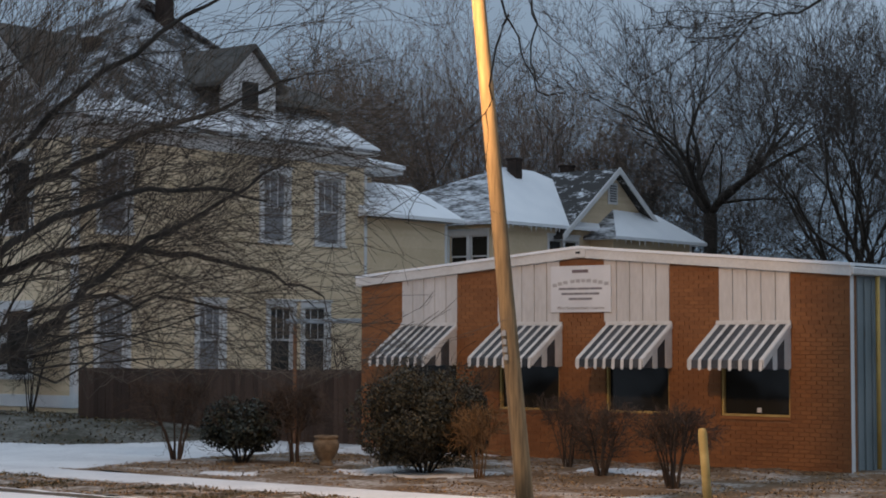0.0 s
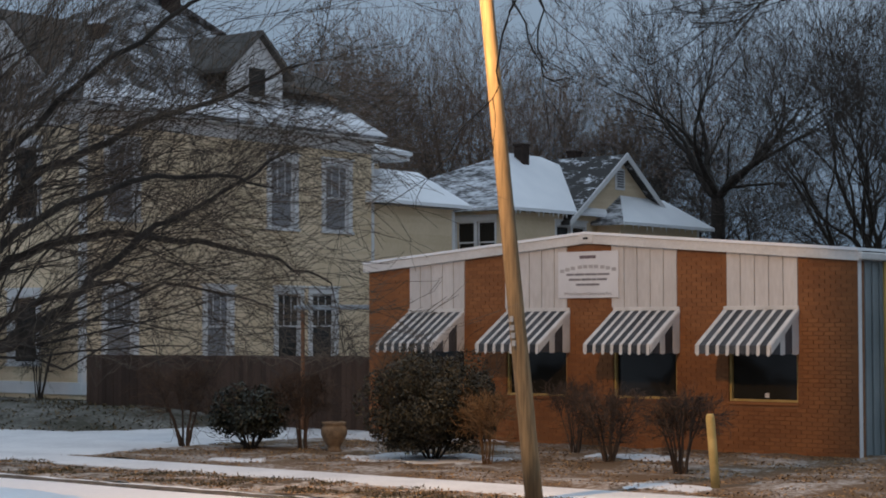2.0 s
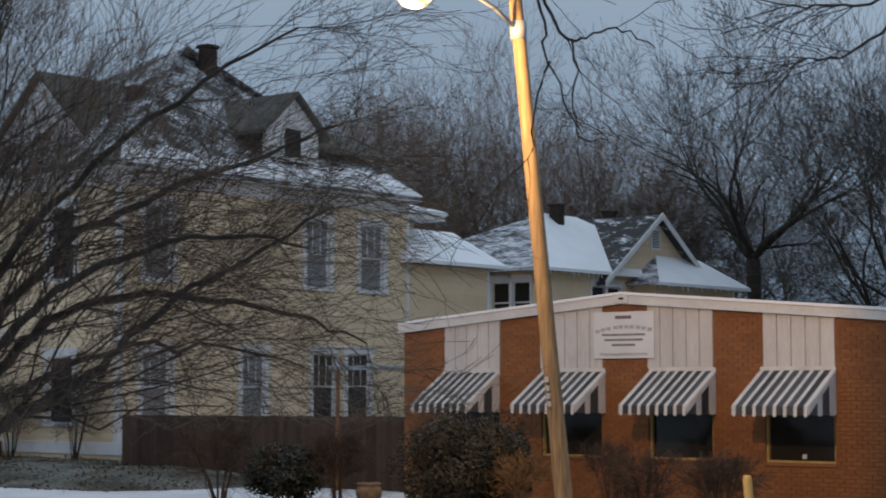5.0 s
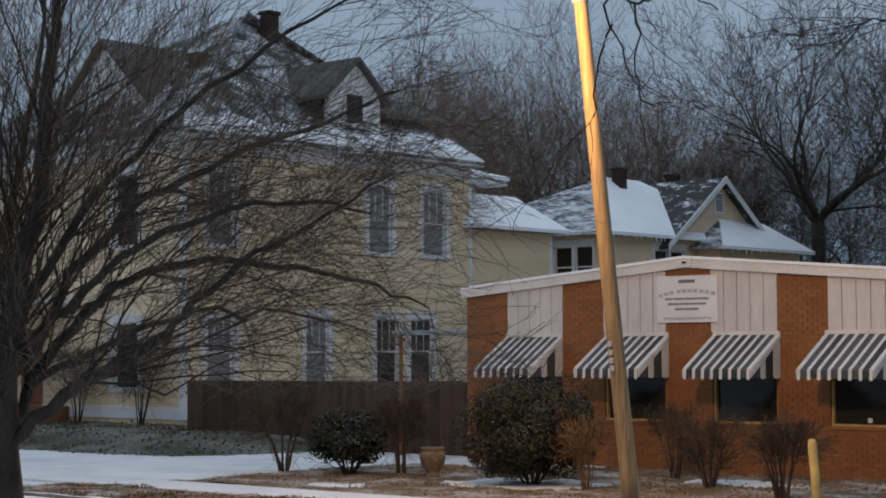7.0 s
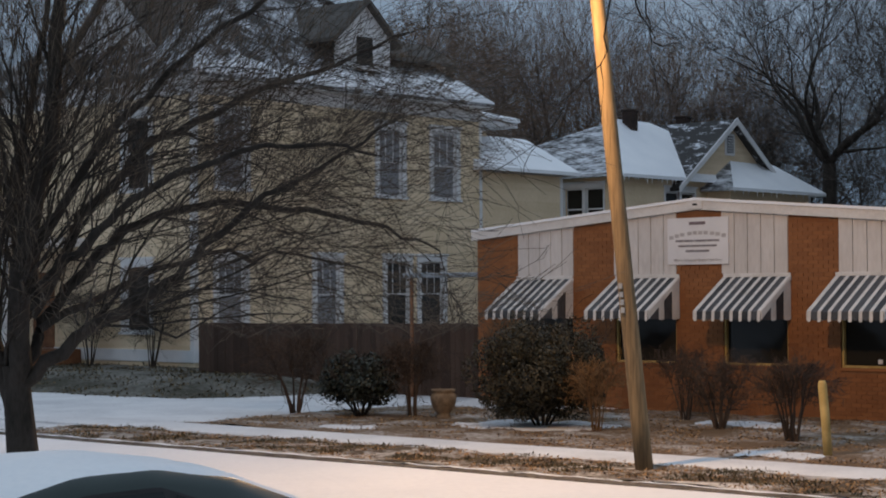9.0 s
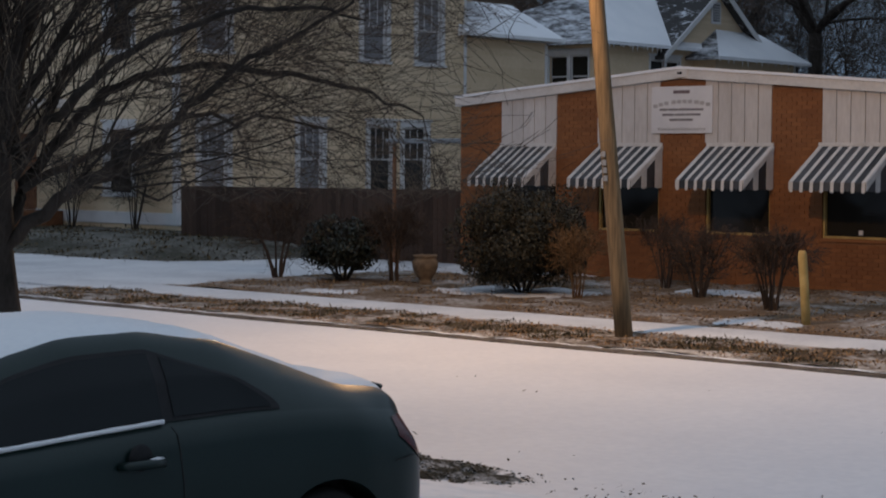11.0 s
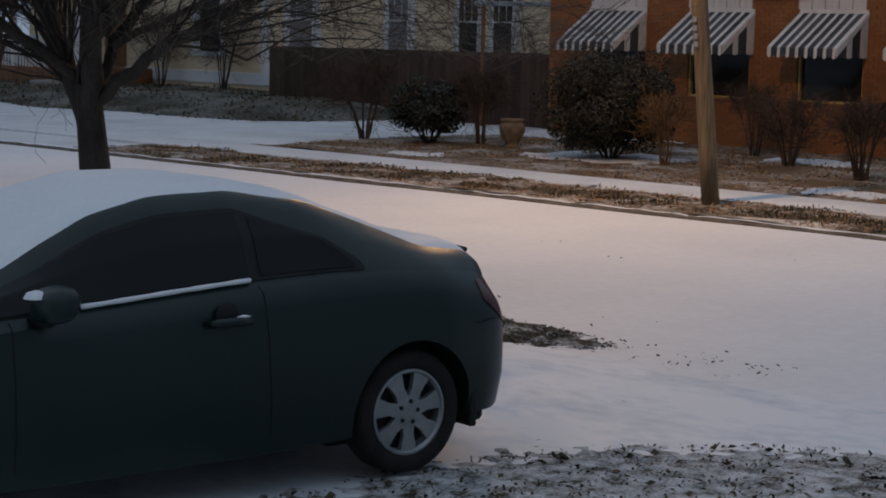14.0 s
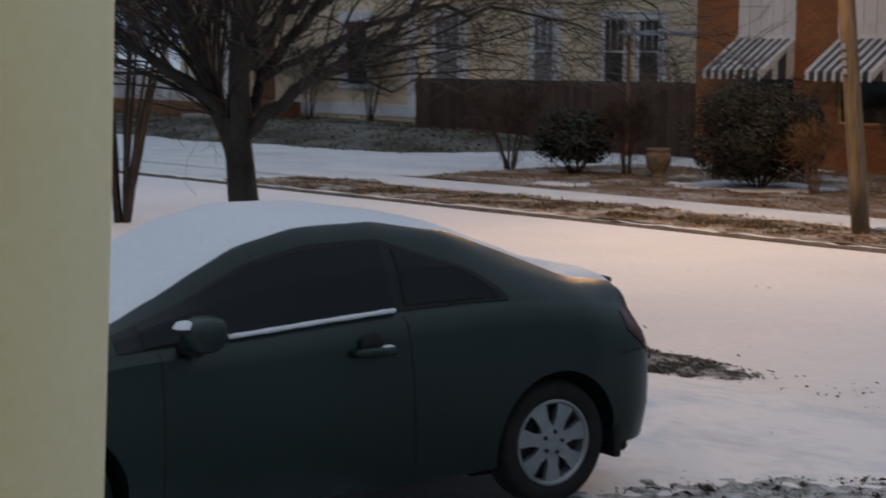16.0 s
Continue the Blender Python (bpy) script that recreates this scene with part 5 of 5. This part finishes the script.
                pm.f.append(q if sg < 0 else q[::-1])
        return pm

    for sg in (1, -1):
        def arch(x, top, tip):
            """How high the window reaches at x: level over the door, then falling to a point."""
            return top if x > -0.40 else 0.09 + (top - 0.09) * max(0.0, (x - tip) / (-0.40 - tip)) ** 0.62

        part("window_surround", panel(-1.06, 0.98, 0.005, lambda f: 0.02, lambda f: arch(-1.06 + 2.04 * f, 0.96, -1.06), 80, sg), BLACK, car, "black window surround", True)
        part("door_glass", panel(-0.40, 0.86, 0.010, lambda f: 0.07, lambda f: 0.89, 30, sg), CAR_GLASS, car, "dark door window", True)
        part("quarter_glass", panel(-1.01, -0.465, 0.010, lambda f: 0.07, lambda f: arch(-1.01 + 0.545 * f, 0.90, -1.01), 30, sg), CAR_GLASS, car, "dark rear quarter window", True)
        strip = [skin(float(x), 0.03, 0.014, sg) for x in np.linspace(-0.40, 0.46, 14)]
        part("sill_snow", Mesh().tube(strip, [0.012 + 0.0012 * math.sin(i * 2.1) for i in range(14)], 6), SNOW, car, "line of snow on the window sill", True)
        edge = [(-0.44 - 0.008 * (9 - j), sg * (section(-0.4)[j][0] + 0.001), section(-0.4)[j][1]) for j in range(3, 10)]
        part("door_gap", Mesh().tube(edge, [0.004] * len(edge), 5), BLACK, car)
        edge = [(0.80 + 0.0 * j, sg * (section(0.80)[j][0] + 0.001), section(0.80)[j][1]) for j in range(3, 10)]
        part("door_gap", Mesh().tube(edge, [0.004] * len(edge), 5), BLACK, car)
        y = sg * 0.876
        hm = Mesh().tube([(-0.35, y - sg * 0.01, 0.875), (-0.335, y + sg * 0.03, 0.88), (-0.25, y + sg * 0.042, 0.885), (-0.16, y + sg * 0.034, 0.883), (-0.13, y - sg * 0.01, 0.875)], [0.016, 0.021, 0.022, 0.021, 0.016], 10)
        handle = part("door_handle", hm, CAR_PAINT, car, "body-coloured door handle with a dusting of snow", True)
        # no hollow here: a flat black disc gives the scoop's shade
        part("scoop_shade_disc", Mesh().lathe([(0.0, sg * 0.004), (0.05, sg * 0.003), (0.062, -sg * 0.004)], 20, (-0.235, y + sg * 0.001, 0.91), "y"), BLACK, handle, "black disc for the shade in the finger scoop", True)
        part("handle_snow", Mesh().tube([(-0.335, y + sg * 0.03, 0.902), (-0.30, y + sg * 0.04, 0.906), (-0.26, y + sg * 0.038, 0.904)], [0.004, 0.009, 0.004], 6), SNOW, handle, smooth=True)
        mm = Mesh()
        bm = bmesh.new()
        bmesh.ops.create_uvsphere(bm, u_segments=18, v_segments=12, radius=1)
        for v in bm.verts:
            p = v.co
            p.x = 0.085 * math.copysign(abs(p.x) ** 0.75, p.x) - 0.02 * p.z
            p.y = 0.115 * math.copysign(abs(p.y) ** 0.65, p.y)
            p.z = 0.078 * math.copysign(abs(p.z) ** 0.7, p.z)
        mm.take(bm, Matrix.Translation((0.66, sg * 0.965, 1.045)))
        mirror = part("side_mirror", mm, CAR_PAINT, car, "rounded door mirror", True)
        part("mirror_stalk", Mesh().tube([(0.68, sg * 0.80, 0.965), (0.67, sg * 0.93, 0.985)], [0.035, 0.045], 8), BLACK, mirror, smooth=True)
        part("mirror_snow", Mesh().lathe([(0.0, 0.03), (0.04, 0.02), (0.055, -0.005)], 12, (0.735, sg * 0.94, 1.08)), SNOW, mirror, smooth=True)
        tm = Mesh()
        xs = np.linspace(-2.035, -1.77, 10)
        for i, x in enumerate(xs):
            r = section(float(x))
            z0, z1 = 0.66 + 0.20 * i / 9, 0.75 + 0.20 * min(1, i / 5)
            for z in np.linspace(z0, z1, 5):
                yy = float(np.interp(z, [q[1] for q in r[4:11]], [q[0] for q in r[4:11]]))
                tm.v.append((float(x) - 0.004, sg * (yy + 0.005), float(z)))
        for i in range(9):
            for j in range(4):
                tm.f.append((i * 5 + j, (i + 1) * 5 + j, (i + 1) * 5 + j + 1, i * 5 + j + 1))
        part("tail_light", tm, TAIL, car, "dark red wrap-round tail light", True, fix_normals=False)
        part("mudflap", Mesh().box(-1.745, -1.70, sg * 0.70 - 0.13, sg * 0.70 + 0.13, 0.20, 0.46, 0.008), BLACK, car)
        for x in (-1.325, 1.325):
            wheel = part("wheel", Mesh().lathe([(0.0, 0.0), (0.18, 0.0), (0.2, -0.01)], 30, (x, sg * 0.755, 0.318), "y"), BLACK, car)
            yo = sg * 0.80
            prof = [(0.212, -0.16), (0.30, -0.17), (0.316, -0.13), (0.317, -0.03), (0.306, 0.012), (0.285, 0.022), (0.245, 0.02), (0.222, 0.008), (0.215, 0.0)]
            part("tyre", Mesh().lathe([(r, sg * hh) for r, hh in prof], 44, (x, yo, 0.318), "y"), TYRE, wheel, smooth=True)
            rim = Mesh().lathe([(r, sg * hh) for r, hh in [(0.19, -0.06), (0.196, 0.0), (0.207, 0.014), (0.218, 0.012), (0.222, 0.0)]], 44, (x, yo, 0.318), "y")
            rim.lathe([(r, sg * hh) for r, hh in [(0.0, 0.012), (0.035, 0.012), (0.085, 0.004), (0.09, -0.01)]], 30, (x, yo, 0.318), "y")
            for s in range(7):
                a = s * math.tau / 7 + 0.2
                ca, sa = math.cos(a), math.sin(a)
                pr = [(0.06, -0.036), (0.12, -0.031), (0.20, -0.052), (0.20, 0.052), (0.12, 0.031), (0.06, 0.036)]
                out = [(x + r * ca - t * sa, yo + sg * (0.008 - 0.004 * abs(t) / 0.04), 0.318 + r * sa + t * ca) for r, t in pr]
                back = [(p[0], p[1] - sg * 0.03, p[2]) for p in out]
                rim.add(out + back, ((0, 1, 2, 3, 4, 5), *[(i, i + 6, (i + 1) % 6 + 6, (i + 1) % 6) for i in range(6)]))
            part("rim", rim, RIM, wheel, "silver seven-spoke wheel cover")
            for s in range(5):
                a = s * math.tau / 5 + 0.5
                part("lug_nut", Mesh().lathe([(0.012, sg * 0.006), (0.011, sg * 0.014), (0.0, sg * 0.015)], 8, (x + 0.055 * math.cos(a), yo, 0.318 + 0.055 * math.sin(a)), "y"), BLACK, wheel)

    def snow(name, x0, x1, thick, reach, label):
        sm = Mesh()
        xs, ys = np.linspace(x0, x1, 50), np.linspace(-1, 1, 25)
        for x in xs:
            x = float(x)
            r = section(x)
            edge_x = min(1.0, (x - x0) / 0.12, (x1 - x) / 0.12)
            for u in ys:
                y = float(u) * r[13][0] * reach(x)
                z = float(np.interp(abs(y), [q[0] for q in r[:11:-1]], [q[1] for q in r[:11:-1]]))
                t = thick(x) * max(0.0, edge_x) ** 0.5 * (1 - abs(float(u)) ** 5) ** 0.6
                sm.v.append((x, y, z - 0.004 + t + 0.006 * noise.noise(Vector((x * 5, y * 5, 0)))))
        n = len(ys)
        for i in range(len(xs) - 1):
            for j in range(n - 1):
                sm.f.append((i * n + j, (i + 1) * n + j, (i + 1) * n + j + 1, i * n + j + 1))
        part(name, sm, SNOW, car, label, True)

    snow("roof_snow", -1.5, 1.95, lambda x: 0.028 if x > -0.3 else 0.028 - 0.008 * min(1, (-0.3 - x) / 0.7), lambda x: 0.97, "snow over roof, windscreen and bonnet")
    snow("boot_snow", -1.97, -1.50, lambda x: 0.035, lambda x: 1.0, "snow on the boot lid")
    part("boot_lip", Mesh().tube([(-1.955, -0.44, 1.058), (-1.975, 0, 1.068), (-1.955, 0.44, 1.058)], [0.014, 0.016, 0.014], 8), CAR_PAINT, car, smooth=True)
    part("rear_bumper_seam", Mesh().tube([(-1.98, 0.75, 0.74), (-1.86, 0.828, 0.752), (-1.72, 0.862, 0.74)], [0.003] * 3, 5), BLACK, car)
    part("underbody", Mesh().box(-1.9, 1.9, -0.7, 0.7, 0.19, 0.30, 0.02), BLACK, car)
    for x in (-1.325, 1.325):
        part("wheel_well", Mesh().box(x - 0.36, x + 0.36, -0.62, 0.62, 0.15, 0.7), BLACK, car)


make_car()

# ---- the porch from which the street is seen ----
structure("porch_floor", Mesh().box(-4.0, 4.0, -2.4, 1.35, 0.45, 0.62, 0.01), DECK, "weathered porch boards", "porch floor")
# added out of view: hides the sky from the car, brightens the column
structure("unseen_house_wall", Mesh().box(-7.0, 7.0, -2.65, -2.4, -0.1, 6.0), HOUSE_WALL, "plain unseen house wall added to block sky and bounce light", "wall")
column = thing("porch_column", "round cream-painted porch column", "column", at=(-1.475, 0.775, 0.62))
part("shaft", Mesh().tube([(-0.035, -0.045, 0.0), (0.0, 0.0, 1.5), (0.02, 0.024, 2.68)], [0.106, 0.108, 0.110], 36), POST_PAINT, column, smooth=True)
part("base", Mesh().lathe([(0.0, 0.0), (0.15, 0.0), (0.15, 0.05), (0.12, 0.08)], 30, (-0.035, -0.045, 0)), POST_PAINT, column, smooth=True)

# ---- bricks of the chapel front, laid course by course ----
def lay_bricks():
    rg = np.random.default_rng(3)
    course, long, gap = 0.0735, 0.203, 0.010
    shared = Mesh().box(0, long - gap, 0, 0.03, 0, course - gap, 0.003).mesh("brick", BRICK_ONE)
    rest = Mesh()
    piers = spans(CX0, CX1, PANELS)
    made, row = 0, 0
    z = 0.0
    while z < 3.75:
        zm = z + course / 2
        if z < 2.55:
            free = spans(CX0, CX1, [(a - 0.0, b + 0.0) for a, b, c, d in OPEN if c - 0.06 < zm < d])
        else:
            free = [(a, b) for a, b in piers]
        for a, b in free:
            x = a - (0.0 if row % 2 else long / 2)
            while x < b - 0.02:
                p, q = max(x, a), min(x + long - gap, b)
                if q - p > 0.03 and (z < 2.55 or z + course < min(roof_z(p), roof_z(q)) - 0.005):
                    out = CY - 0.004 * rg.random()
                    if q - p > long - gap - 0.001 and made < 300 and -15.6 < x and z < 2.3:
                        ob = new("brick", shared)
                        ob.parent, ob.location = front_wall, (p, out, z)
                        made += 1
                    else:
                        v = [(s, y, t) for s in (p, q) for y in (out, CY + 0.011) for t in (z, z + course - gap)]
                        rest.add(v, ((0, 1, 3, 2), (4, 6, 7, 5), (0, 4, 5, 1), (2, 3, 7, 6), (0, 2, 6, 4)))
                x += long
        z += course
        row += 1
    part("brickwork", rest, BRICK, front_wall, "courses of orange-brown brick", kind="stuff")


lay_bricks()
